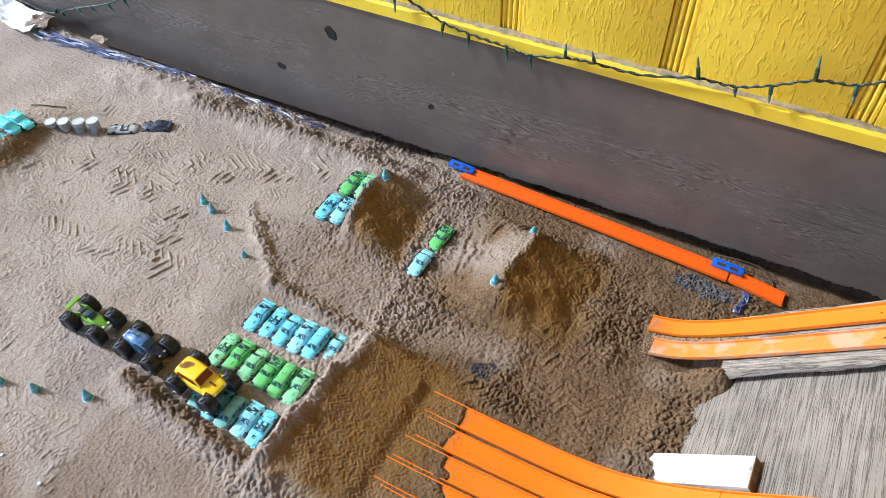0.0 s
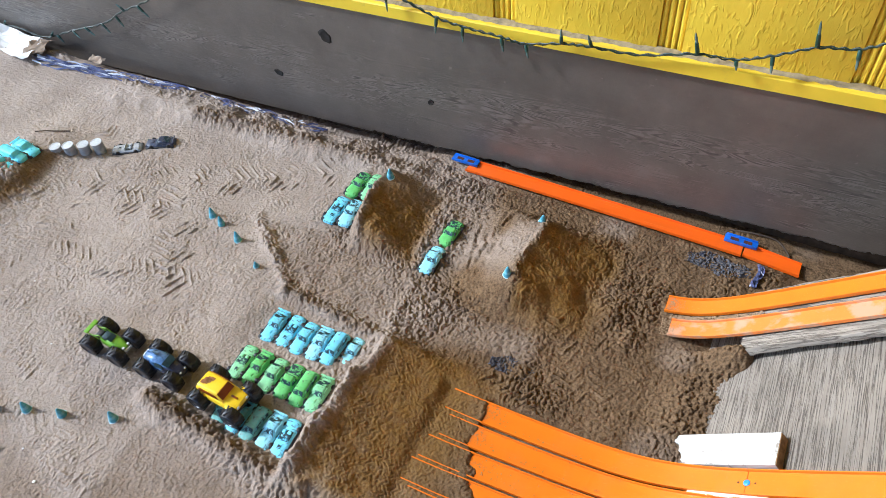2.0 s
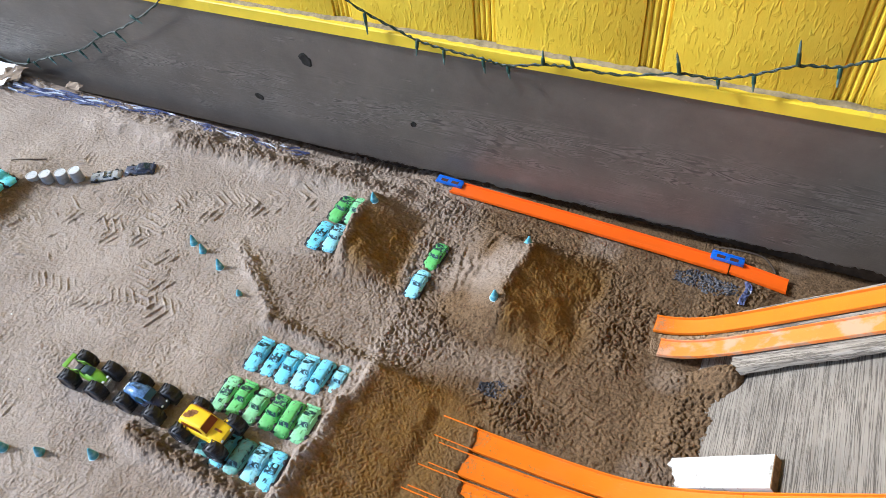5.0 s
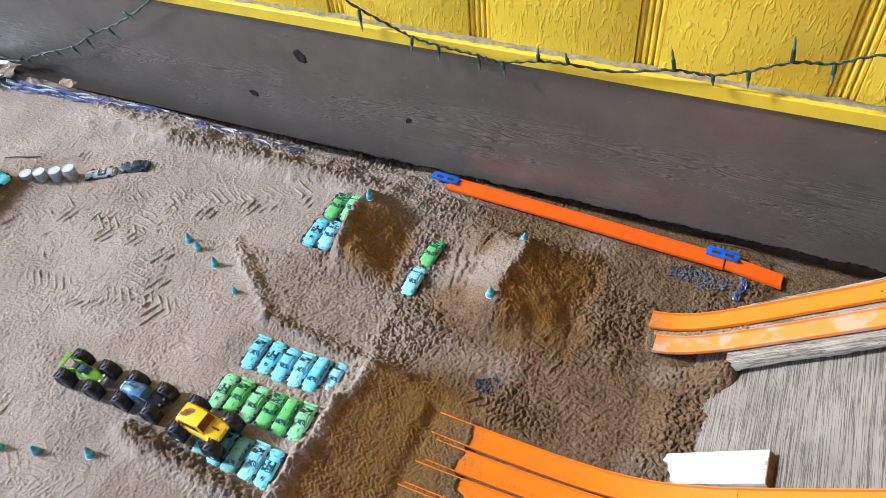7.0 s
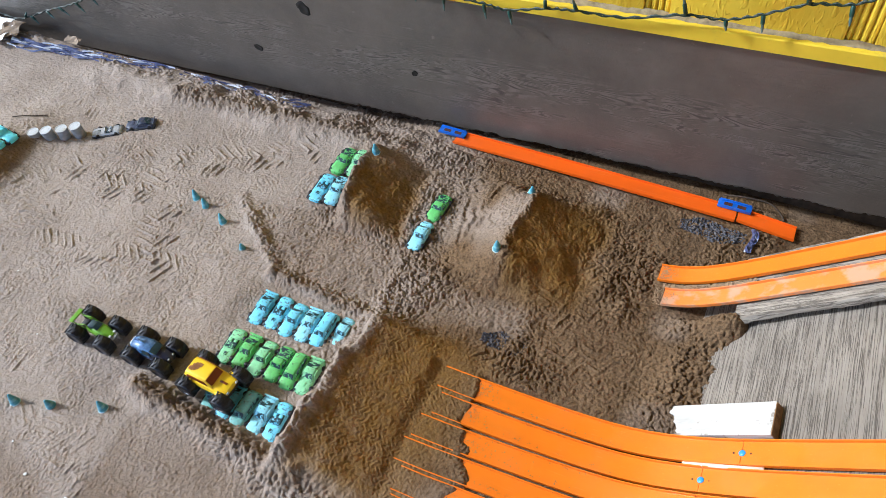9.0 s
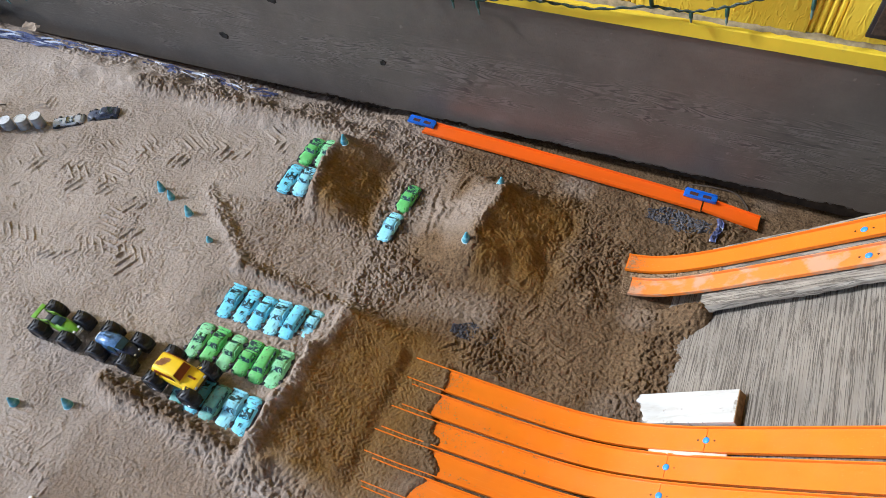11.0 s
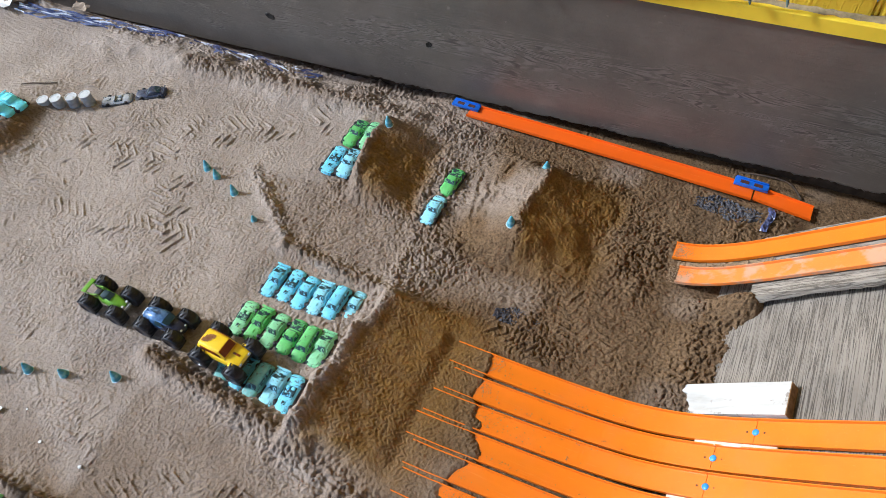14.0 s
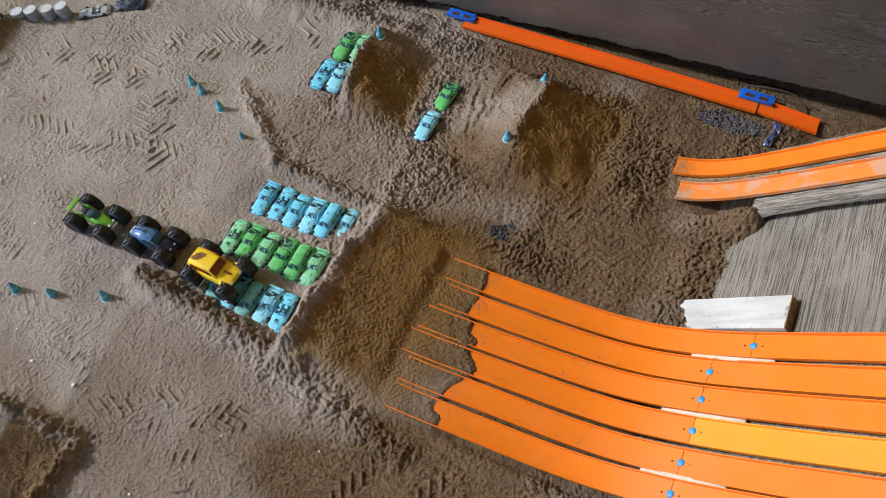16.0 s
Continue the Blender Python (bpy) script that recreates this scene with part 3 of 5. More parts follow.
def build_fascia():
    rr = random.Random(14)
    rings = []
    for x in np.linspace(X0, X1, 900):
        low = max(-0.06, min(0.05, -0.004 + 0.013 * (x - 0.1))) + (0.006 * rr.random() + 0.002 * math.sin(x * 57) if x > -0.2 else 0.001 * rr.random())
        rings.append([(x, 0.003, low), (x, 0, low + 0.004), (x, 0, FASCIA_TOP - 0.003), (x, 0.003, FASCIA_TOP), (x, 0.03, FASCIA_TOP), (x, 0.022, low + 0.002)])
    ob = part("trim_fascia", loft(bmesh.new(), rings), FASCIA, smooth=False)
    ob.matrix_basis = WALL
    tagged(ob, "dark brown painted fascia board with rough grain", "board", kind="structure")
    for kx, kz, r, depth in ((-0.284, 0.244, 0.0130, 0.010), (-0.452, 0.110, 0.0085, 0.010), (-0.030, 0.1275, 0.0060, 0.010)):
        rings = []
        for rr, h in ((1.25, 0.0006), (1.0, -0.0012), (0.75, -0.0012), (0.55, -0.0004)):
            ring = []
            for k in range(16):
                a = 2 * math.pi * k / 16
                q = rr * r * (1 + 0.18 * math.sin(2 * a + kx * 9) + 0.1 * math.sin(5 * a))
                ring.append((kx + q * 1.15 * math.cos(a), h, kz + q * math.sin(a)))
            rings.append(ring)
        part("knot", loft(bmesh.new(), rings, caps=True), KNOT if depth > 0.005 else FASCIA, ob)
    return ob


KNOT = plain_material("black_knot_hole", (0.012, 0.009, 0.007), 0.9, 0, 0.3, 200)
FASCIA_OB = build_fascia()


# unseen backing, added to block light; its dark colour deepens the gap's shade
gap_backing = part("wall_gap_backing", box(X0, X1, 0.032, 0.12, -0.3, 0.350), GAP_DARK, smooth=False)
gap_backing["kind"] = "structure"
gap_backing.matrix_basis = WALL


def build_ledge():
    bm = bmesh.new()
    # a sloped top with dusty bare wood lying on it
    pts = [(-0.006, FASCIA_TOP + 0.002), (-0.006, LEDGE_TOP - 0.002), (-0.004, LEDGE_TOP), (0.03, LEDGE_TOP + 0.003), (0.03, FASCIA_TOP - 0.002)]
    rings = [[(xx, p[0], p[1]) for p in pts] for xx in np.linspace(X0, X1, 90)]
    loft(bm, rings)
    ob = part("trim_ledge", bm, LEDGE_PAINT)
    ob.matrix_basis = WALL
    tagged(ob, "narrow yellow painted ledge above the fascia", "ledge", kind="structure")
    rng = random.Random(4)
    rings = []
    for xx in np.linspace(X0 + 0.01, X1 - 0.01, 500):
        w = 0.0005 + 0.004 * rng.random()
        rings.append([(xx, 0.0005 + w, LEDGE_TOP + 0.0004), (xx, 0.004 + w, LEDGE_TOP + 0.0028 + 0.0015 * rng.random()), (xx, 0.0145, LEDGE_TOP + 0.0045 + 0.004 * rng.random()), (xx, 0.0145, LEDGE_TOP + 0.001)])
    part("dust_line", loft(bmesh.new(), rings), LEDGE_DUST, ob, "dusty bare wood along the ledge")


build_ledge()
GROOVES = [0.146 + 0.3145 * k for k in range(-10, 8)]
GW = 0.044


def build_siding():
    back = part("wall_north", box(X0, X1, 0.024, 0.10, 0.352, 2.2), SIDING, smooth=False)
    back.matrix_basis = WALL
    tagged(back, "yellow painted vertical wood siding with reeded grooves", "wall", kind="structure")
    left = X0
    for g in GROOVES + [X1 + GW / 2]:
        part("panel", box(left, g - GW / 2, 0.012, 0.0245, 0.348, 2.2, 0.0012), SIDING, back)
        left = g + GW / 2
    reed_me = None
    for g in GROOVES:
        for k in range(4):
            cx = g - GW / 2 + GW * (k + 0.5) / 4
            if reed_me is None:
                ring = [(math.cos(a) * GW * 0.115, 0.0215 - math.sin(a) * 0.006) for a in np.linspace(0, math.pi, 6)]
                ob = part("reed", loft(bmesh.new(), [[(px, py, zz) for px, py in ring] for zz in (0.348, 2.2)]), SIDING, back)
                reed_me = ob.data
            else:
                ob = new("reed", reed_me)
                ob.parent = back
            ob.location.x = cx


build_siding()
# unseen walls and roof slab, added to hold sky light off the right side
part("unseen_wall_east", box(2.6, 2.7, -2.5, 0.012, 0, 2.1), PLASTER, smooth=False)["kind"] = "structure"
part("unseen_ceiling", box(-1.2, 2.7, -2.6, 0.1, 2.1, 2.2), PLASTER, smooth=False)["kind"] = "structure"

part("unseen_wall_south", box(1.2, 2.7, -2.6, -2.5, 0, 2.1), PLASTER, smooth=False)["kind"] = "structure"

# ---- plywood ramp, plank and white block ----
SLOPE, FOOT = math.atan(0.91), 0.668
RAMP = pose(FOOT, 0, 0, 0, -math.degrees(SLOPE), 0)


def on_ramp(name, x0, x1, y0, y1, z0, z1, material, label, category, bevel=0.002, kind=""):
    ob = part(name, box(x0, x1, y0, y1, z0, z1, bevel), material)
    ob.matrix_basis = RAMP
    return tagged(ob, label, category, kind=kind)


on_ramp("plywood_ramp", 0.0, 0.95, -1.02, -0.225, -0.016, -0.004, PLYWOOD, "weathered grey plywood sheet leaning as a ramp on the sand", "plywood")


def build_plank():
    bm = bmesh.new()
    rng = random.Random(8)
    rings = []
    for k, u in enumerate(np.linspace(0.092, 0.95, 90)):
        e = 0.0016 * (rng.random() - 0.5) + 0.001 * math.sin(u * 41)
        y0, y1 = -0.352 + 0.03 * (u - 0.07) + e, -0.216 + e
        top = 0.0195 + 0.0010 * rng.random()
        rings.append([(u, y0 + 0.002, 0.0080), (u, y0 - 0.0008, 0.0095 + e), (u, y0, 0.0165 + e), (u, y0 + 0.003, top), (u, y1 - 0.002, top), (u, y1, 0.0080)])
    ob = part("ramp_plank", loft(bm, rings), PLANK)
    ob.matrix_basis = RAMP
    tagged(ob, "grey weathered plank carrying two orange track lanes", "plank")


build_plank()


def build_block():
    ob = thing("wood_block", RAMP, "broken offcut of white-painted wood lying on the plywood ramp", "wood block")
    rng = random.Random(2)
    bm = bmesh.new()
    n = 14
    y0, y1, u1 = -0.564, -0.510, 0.188
    outline = [(u1, y0), (u1, y1)]
    for k in range(n):
        f = k / (n - 1)
        outline.append((0.012 + 0.030 * f + 0.009 * (rng.random() - 0.5), y1 + (y0 - y1) * f))
    loft(bm, [[(p[0], p[1], z) for p in outline] for z in (-0.0035, 0.0135, 0.0145)])
    part("painted_top", bm, WHITE_WOOD, ob, smooth=False)
    part("cut_end", box(u1 - 0.0005, u1 + 0.0012, y0 + 0.0006, y1 - 0.0006, -0.003, 0.0138), RAW_WOOD, ob, "bare cut end", False)


build_block()


def build_board():
    ob = thing("white_board", RAMP, "white-painted board lying on plywood beside the orange lanes", "board")
    part("painted_top", box(0.020, 0.62, -1.00, -0.846, -0.0035, 0.0100, 0.0015), WHITE_WOOD, ob)
    part("cut_end", box(0.0188, 0.0205, -0.998, -0.848, -0.003, 0.0092), RAW_WOOD, ob, "bare cut end", False)


build_board()


# ---- orange track ----
TRACK = [(-0.0205, 0), (-0.0205, 0.0065), (-0.0190, 0.0065), (-0.0185, 0.0018), (0.0185, 0.0018), (0.0190, 0.0065), (0.0205, 0.0065), (0.0205, 0)]


def lane_height(x, foot, soft, base):
    return base + 0.91 * soft * math.log(1 + math.exp((x - foot) / soft))


def track_piece(x0, x1, y_at, z_at, steps=60, lift=0.0, wide=1.0):
    rings = []
    for x in np.linspace(x0, x1, steps):
        y, z = y_at(x), z_at(x)
        dz = (z_at(x + 0.001) - z_at(x - 0.001)) / 0.002
        k = 1 / math.sqrt(1 + dz * dz)
        rings.append([(x - dz * k * (h + lift), y + w * wide, z + k * (h + lift)) for w, h in TRACK])
    return loft(bmesh.new(), rings)


def pin(parent, x, y, z_at, r=0.0052):
    dz = (z_at(x + 0.001) - z_at(x - 0.001)) / 0.002
    m = pose(x, y, z_at(x), 0, -math.degrees(math.atan(dz)), 0)
    bm = turned([(r * 0.9, 0.0012), (r, 0.0026), (r * 0.8, 0.0036), (r * 0.3, 0.0040)], 16)
    bm.transform(m)
    part("pin", bm, PIN_BLUE, parent, "round blue connector pin")
    for s in (-1, 1):
        bm = turned([(0.0016, 0.0012), (0.0016, 0.0022), (0.001, 0.0023)], 10)
        bm.transform(m @ pose(s * 0.0125, 0, 0))
        part("pin_hole", bm, PIN_HOLE, parent)


JOINTS = (0.773, 0.732, 0.731, 0.732, 0.730, 0.728)
for k in range(6):
    yc = -0.5885 - 0.0458 * k
    lane = thing("track_lane", pose(0, 0, 0), "orange toy race track lane curving down a ramp onto sand" if k != 3 else "orange track lane with a sun-faded yellowish upper section", "toy track", "lanes at the ramp")
    bend = lambda x, yc=yc, k=k: yc - (0.005 + 0.0014 * k) * min(1, max(0, (0.70 - x) / 0.35)) + 0.0012 * math.sin(9 * x + k)
    rise = lambda x, k=k: lane_height(x, 0.672 + 0.004 * math.sin(k * 2.1), 0.05, 0.003)
    part("lower_track", track_piece(0.302 + 0.012 * math.sin(k * 1.7), JOINTS[k], bend, rise, wide=0.99), ORANGE, lane)
    part("upper_track", track_piece(JOINTS[k] + 0.0008, 1.25, bend, rise, 40, 0.0003, 0.99), ORANGE_FADED if k == 3 else ORANGE, lane, "sun-faded yellowish upper section" if k == 3 else "")
    pin(lane, JOINTS[k] + 0.001, bend(JOINTS[k]), rise)

for k in range(2):
    yc = -0.2515 - 0.0530 * k
    lane = thing("track_lane", pose(0, 0, 0), "dusty orange toy track lane running up a grey plank", "toy track", "lanes on the plank")
    bend = lambda x, yc=yc: yc
    rise = lambda x: lane_height(x, 0.637, 0.033, 0.004)
    part("track", track_piece((0.588, 0.606)[k], 1.2, bend, rise, wide=0.9), ORANGE_DUSTY if k else ORANGE, lane)
    pin(lane, (0.905, 0.912)[k], yc, rise)

# pale sticks under the joints of the lanes
for x0, x1, yy in ((0.705, 0.80, -0.6114), (0.69, 0.785, -0.7030), (0.69, 0.78, -0.7946)):
    a, b = (lane_height(q, 0.672, 0.05, 0.003) for q in (x0, x1))
    m = pose((x0 + x1) / 2, yy, (a + b) / 2 + 0.0005, 0, -math.degrees(math.atan((b - a) / (x1 - x0))), 0)
    ob = part("wood_stick", box(-0.06, 0.06, -0.0030, 0.0030, -0.004, 0.0022, 0.0006), STRIP_WOOD)
    ob.matrix_basis = m
    tagged(ob, "pale wooden stick bracing two orange track lanes", "stick", "sticks under the lanes")


def wall_track():
    ob = thing("track_straight", pose(0.034, -0.034, 0.004, 0, 0, -1.6), "straight orange toy track lying in sand along the fascia board", "toy track")
    z = lambda x: 0.002 * math.sin(5 * x)
    part("track", track_piece(0.05, 0.655, lambda x: -0.006, z, wide=0.9), ORANGE_DEEP, ob)
    part("track", track_piece(0.658, 0.765, lambda x: -0.004 - 0.09 * (x - 0.655), z, 12, wide=0.85), ORANGE_DEEP, ob)

    def clip(x0, x1, y):
        bm = box(x0, x1, y - 0.010, y + 0.010, 0.0035, 0.0075, 0.001)
        c = part("connector", bm, CLIP_BLUE, ob, "blue plastic track connector")
        for s in (-1, 1):
            part("rail", box(x0 + 0.002, x1 - 0.002, y + s * 0.0088 - 0.0014, y + s * 0.0088 + 0.0014, 0.007, 0.0105, 0.0006), CLIP_BLUE, c)
        for q in (0.3, 0.7):
            part("slot", box(x0 + (x1 - x0) * q - 0.008, x0 + (x1 - x0) * q + 0.008, y - 0.004, y + 0.004, 0.0074, 0.0079), PIN_HOLE, c)
    clip(0.006, 0.070, 0.003)
    clip(0.616, 0.680, 0.011)


wall_track()

# ---- toy materials ----
CAR_BLUE = plain_material("chalky_sky_blue_paint", (0.22, 0.69, 0.93), 0.55, 0, 0.14, 120, 0.22, chips=0.5)
CAR_BLUE_PALE = plain_material("pale_sky_blue_paint", (0.34, 0.76, 0.94), 0.55, 0, 0.14, 120, 0.18, chips=0.5)
CAR_CYAN = plain_material("bright_cyan_paint", (0.20, 0.78, 0.88), 0.5, 0, 0.12, 120, 0.12)
CAR_TEAL = plain_material("dull_teal_paint", (0.20, 0.50, 0.47), 0.6, 0, 0.2, 120, 0.35, chips=0.5)
CAR_GREEN = plain_material("grass_green_paint", (0.16, 0.56, 0.15), 0.55, 0, 0.18, 120, 0.2, chips=0.5)
CAR_MINT = plain_material("mint_green_paint", (0.27, 0.64, 0.32), 0.55, 0, 0.15, 120, 0.2, chips=0.5)
CAR_GLASS = plain_material("dark_car_window", (0.016, 0.045, 0.055), 0.35, 0, 0.3, 200, 0.0)
CAR_GREY = plain_material("silver_grey_paint", (0.40, 0.41, 0.43), 0.45, 0.2, 0.2, 120, 0.25)
CAR_NAVY = plain_material("dark_navy_paint", (0.035, 0.045, 0.085), 0.4, 0, 0.3, 150, 0.2)
RUBBER = plain_material("black_tyre_rubber", (0.014, 0.014, 0.019), 0.42, 0, 0.3, 300, 0.06, 0.5)
RIM = plain_material("chrome_rim", (0.35, 0.35, 0.37), 0.3, 0.8, 0.2, 200)
DARK_RIM = plain_material("dark_rim", (0.04, 0.04, 0.06), 0.35, 0.3, 0.2, 200)
CHASSIS = plain_material("black_chassis_plastic", (0.025, 0.025, 0.03), 0.5, 0, 0.3, 200, 0.1)
YELLOW = plain_material("yellow_truck_paint", (0.90, 0.60, 0.010), 0.28, 0, 0.06, 60)
YELLOW_GLASS = plain_material("amber_tinted_window", (0.20, 0.045, 0.008), 0.2, 0, 0.2, 60)
DECAL = plain_material("brown_roof_print", (0.30, 0.12, 0.03), 0.4, 0, 0.35, 300)
TRUCK_GREEN = plain_material("lime_green_paint", (0.20, 0.44, 0.035), 0.3, 0, 0.15, 90, 0.05)
TRUCK_BLUE = plain_material("mottled_blue_paint", (0.085, 0.165, 0.32), 0.25, 0.0, 0.85, 85, 0.0)
TRUCK_NAVY = plain_material("deep_navy_plastic", (0.018, 0.022, 0.05), 0.35, 0, 0.3, 120, 0.05)
CONE_TEAL = plain_material("teal_cone_plastic", (0.09, 0.33, 0.42), 0.45, 0, 0.2, 150, 0.15)
CONE_PALE = plain_material("pale_cone_paint", (0.50, 0.66, 0.70), 0.5, 0, 0.15, 150, 0.12)
CONE_BAND = plain_material("light_teal_cone_paint", (0.20, 0.47, 0.55), 0.5, 0, 0.2, 150, 0.1)
BARREL = plain_material("grey_barrel_plastic", (0.33, 0.34, 0.36), 0.45, 0.1, 0.15, 100, 0.15)
BARREL_LID = plain_material("pale_barrel_lid", (0.62, 0.63, 0.64), 0.5, 0, 0.1, 150, 0.12)
WIRE = plain_material("green_light_wire", (0.012, 0.032, 0.022), 0.5, 0, 0.3, 200, 0.05)
SOCKET = plain_material("green_bulb_socket", (0.012, 0.06, 0.045), 0.4, 0, 0.3, 200, 0.1)
BULB = plain_material("dim_glass_bulb", (0.12, 0.20, 0.19), 0.15, 0, 0.2, 200)
TARP_WHITE = plain_material("crinkled_white_plastic", (0.62, 0.65, 0.72), 0.35, 0, 0.15, 200, 0.15)
TARP_BLUE = plain_material("crinkled_blue_plastic", (0.07, 0.085, 0.19), 0.35, 0, 0.4, 200, 0.2)
TARP_DARK = plain_material("dark_speckled_plastic", (0.040, 0.048, 0.070), 0.65, 0, 0.5, 300, 0.5)
CARD = plain_material("torn_brown_card", (0.36, 0.27, 0.19), 0.9, 0, 0.2, 80)
TWIG = plain_material("dark_twig", (0.06, 0.04, 0.025), 0.9, 0, 0.4, 200)


def smeared(name, paint, share):
    """Dark tinted plastic, brushed over with patchy paint."""
    m, n, l, b = shader(name, 0.45, 0, 0.5)
    v = coords(n, l)
    cover = ramp(n, l, noise_tex(n, l, v, 170, 3, 0.6, 0.8), [(0.56 - share * 0.2, (0, 0, 0)), (0.60 - share * 0.2, (1, 1, 1))])
    l.new(mix(n, l, cover, (0.012, 0.040, 0.048), paint), b.inputs["Base Color"])
    bump(n, l, b, [(cover, 0.4, 0.0005)])
    return m


PANES = {m.name: smeared("smeared_" + m.name, c, k) for m, c, k in (
    (CAR_BLUE, (0.20, 0.62, 0.84), 0.2), (CAR_BLUE_PALE, (0.30, 0.68, 0.85), 0.25), (CAR_TEAL, (0.18, 0.45, 0.42), 0.3), (CAR_GREEN, (0.14, 0.50, 0.14), 0.15),
    (CAR_MINT, (0.24, 0.57, 0.28), 0.25), (CAR_GREY, (0.45, 0.46, 0.48), 0.5), (CAR_NAVY, (0.10, 0.11, 0.15), 0.2))}


# ---- toy cars ----
def hull(w, y, z0, z1, square=0.66, n=11):
    ring = []
    for a in np.linspace(0, math.pi, n):
        c, s = math.cos(a), math.sin(a)
        ring.append((w * math.copysign(abs(c) ** square, c), y, z0 + (z1 - z0) * abs(s) ** square))
    return ring


def quad(bm, pts, lift):
    a, b, c, d = (Vector(p) for p in pts)
    nrm = (b - a).cross(d - a).normalized() * lift
    top = [bm.verts.new(p + nrm) for p in (a, b, c, d)]
    low = [bm.verts.new(p - nrm) for p in (a, b, c, d)]
    bm.faces.new(top)
    bm.faces.new(low[::-1])
    for i in range(4):
        j = (i + 1) % 4
        bm.faces.new((low[i], low[j], top[j], top[i]))


def make_car(style, paint, m, label, group):
    """A die-cast car 68 mm long, its nose to -y. Style: 0 coupe, 1 roadster, 2 sedan, 3 pickup, 4 van."""
    car = thing("toy_car", m, label, "toy car", group)
    pane = CAR_CYAN if paint is CAR_CYAN else PANES[paint.name]
    L, W = (0.035, 0.0160)
    hood = (0.0115, 0.0105, 0.0120, 0.0130, 0.0135)[style]
    tail = (0.0135, 0.0115, 0.0125, 0.0115, 0.0140)[style]
    bm = bmesh.new()
    rings = []
    for f, ww, h in ((-1.02, 0.42, 0.0070), (-0.98, 0.66, hood * 0.78), (-0.86, 0.90, hood * 0.94), (-0.62, 1.0, hood + 0.0006), (-0.4, 0.94, hood + 0.0004),
                     (0, 0.93, (hood + tail) / 2), (0.4, 0.96, tail), (0.64, 1.0, tail + 0.0006), (0.86, 0.93, tail), (0.96, 0.76, tail * 0.88), (1.0, 0.55, 0.0085)):
        rings.append(hull(W * ww, f * L, 0.0025, h))
    loft(bm, rings)
    c0, c1, c2, c3, roof = ((-0.008, 0.000, 0.011, 0.024, 0.0195), (-0.006, -0.002, 0.001, 0.004, 0.0150), (-0.010, -0.003, 0.012, 0.020, 0.0200),
                            (-0.011, -0.005, 0.006, 0.009, 0.0205), (-0.018, -0.011, 0.027, 0.031, 0.0215))[style]
    cab = bmesh.new()
    loft(cab, [hull(W * 0.80, c0, 0.006, hood), hull(W * 0.72, c1, 0.006, roof, 0.45), hull(W * 0.72, c2, 0.006, roof - 0.0003, 0.45), hull(W * 0.78, c3, 0.006, tail)])
    body = part("body", bm, paint, car)
    if style != 1:
        part("roof", cab, paint, car)
        glass = bmesh.new()
        z0, z1, w0, w1 = hood + 0.0012, roof - 0.0006, W * 0.60, W * 0.50
        quad(glass, [(-w0, c0 + 0.0008, z0), (w0, c0 + 0.0008, z0), (w1, c1 - 0.0002, z1), (-w1, c1 - 0.0002, z1)], 0.0007)
        part("windscreen", glass, pane, car)
        glass = bmesh.new()
        quad(glass, [(w0, c3 - 0.0012, tail + 0.001), (-w0, c3 - 0.0012, tail + 0.001), (-w1, c2 + 0.0004, z1), (w1, c2 + 0.0004, z1)], 0.0007)
        part("rear_window", glass, pane, car)
        for s in (-1, 1):
            glass = bmesh.new()
            quad(glass, [(s * W * 0.79, c0 + 0.003, hood + 0.001), (s * W * 0.79, c3 - 0.004, tail + 0.0012), (s * W * 0.72, c2 - 0.001, roof - 0.0022), (s * W * 0.72, c1 + 0.001, roof - 0.0022)], 0.0006)
            part("side_window", glass, paint if style in (0, 2) else pane, car, "painted-over side window" if style in (0, 2) else "")
    else:
        cab.free()
        part("cockpit", box(-W * 0.62, W * 0.62, -0.004, 0.013, 0.0085, 0.0122, 0.001), pane, car, "dark open cockpit")
        for s in (-1, 1):
            part("seat", box(s * W * 0.32 - 0.003, s * W * 0.32 + 0.003, 0.006, 0.012, 0.010, 0.0145, 0.0012), paint, car)
        glass = bmesh.new()
        quad(glass, [(-W * 0.62, -0.006, 0.0112), (W * 0.62, -0.006, 0.0112), (W * 0.55, -0.002, 0.0155), (-W * 0.55, -0.002, 0.0155)], 0.0005)
        part("windscreen", glass, pane, car)
    if style == 0:
        part("spoiler", box(-W * 0.85, W * 0.85, L * 0.86, L * 0.95, tail + 0.0008, tail + 0.0022, 0.0005), paint, car)
    if style in (0, 1):
        part("hood_scoop", box(-0.003, 0.003, -0.021, -0.014, hood - 0.0004, hood + 0.0014, 0.0006), pane if style else paint, car)
    if style == 3:
        part("load_bed", box(-W * 0.7, W * 0.7, 0.013, 0.030, tail - 0.002, tail + 0.0005, 0.0004), pane, car, "dark open load bed")
    # wider than the body: its black rim stands in for shade between cars
    part("chassis", box(-W * 1.08, W * 1.08, -L * 0.97, L * 0.97, 0.0010, 0.0074, 0.0030), CHASSIS, car)
    part("grille", box(-W * 0.5, W * 0.5, -L * 1.005, -L * 0.955, 0.0052, 0.0078, 0.0006), pane, car)
    for s in (-1, 1):
        part("headlight", box(s * W * 0.68 - 0.0018, s * W * 0.68 + 0.0018, -L * 0.945, -L * 0.85, hood * 0.80, hood * 0.965, 0.0008), pane, car)
        part("door_line", box(s * W * 0.965 - 0.0005, s * W * 0.965 + 0.0005, -0.0055, -0.0048, 0.004, 0.0108), pane, car)
    part("trunk_line", box(-W * 0.66, W * 0.66, L * 0.80, L * 0.815, tail - 0.0004, tail + 0.0008), pane, car)
    tyre = None
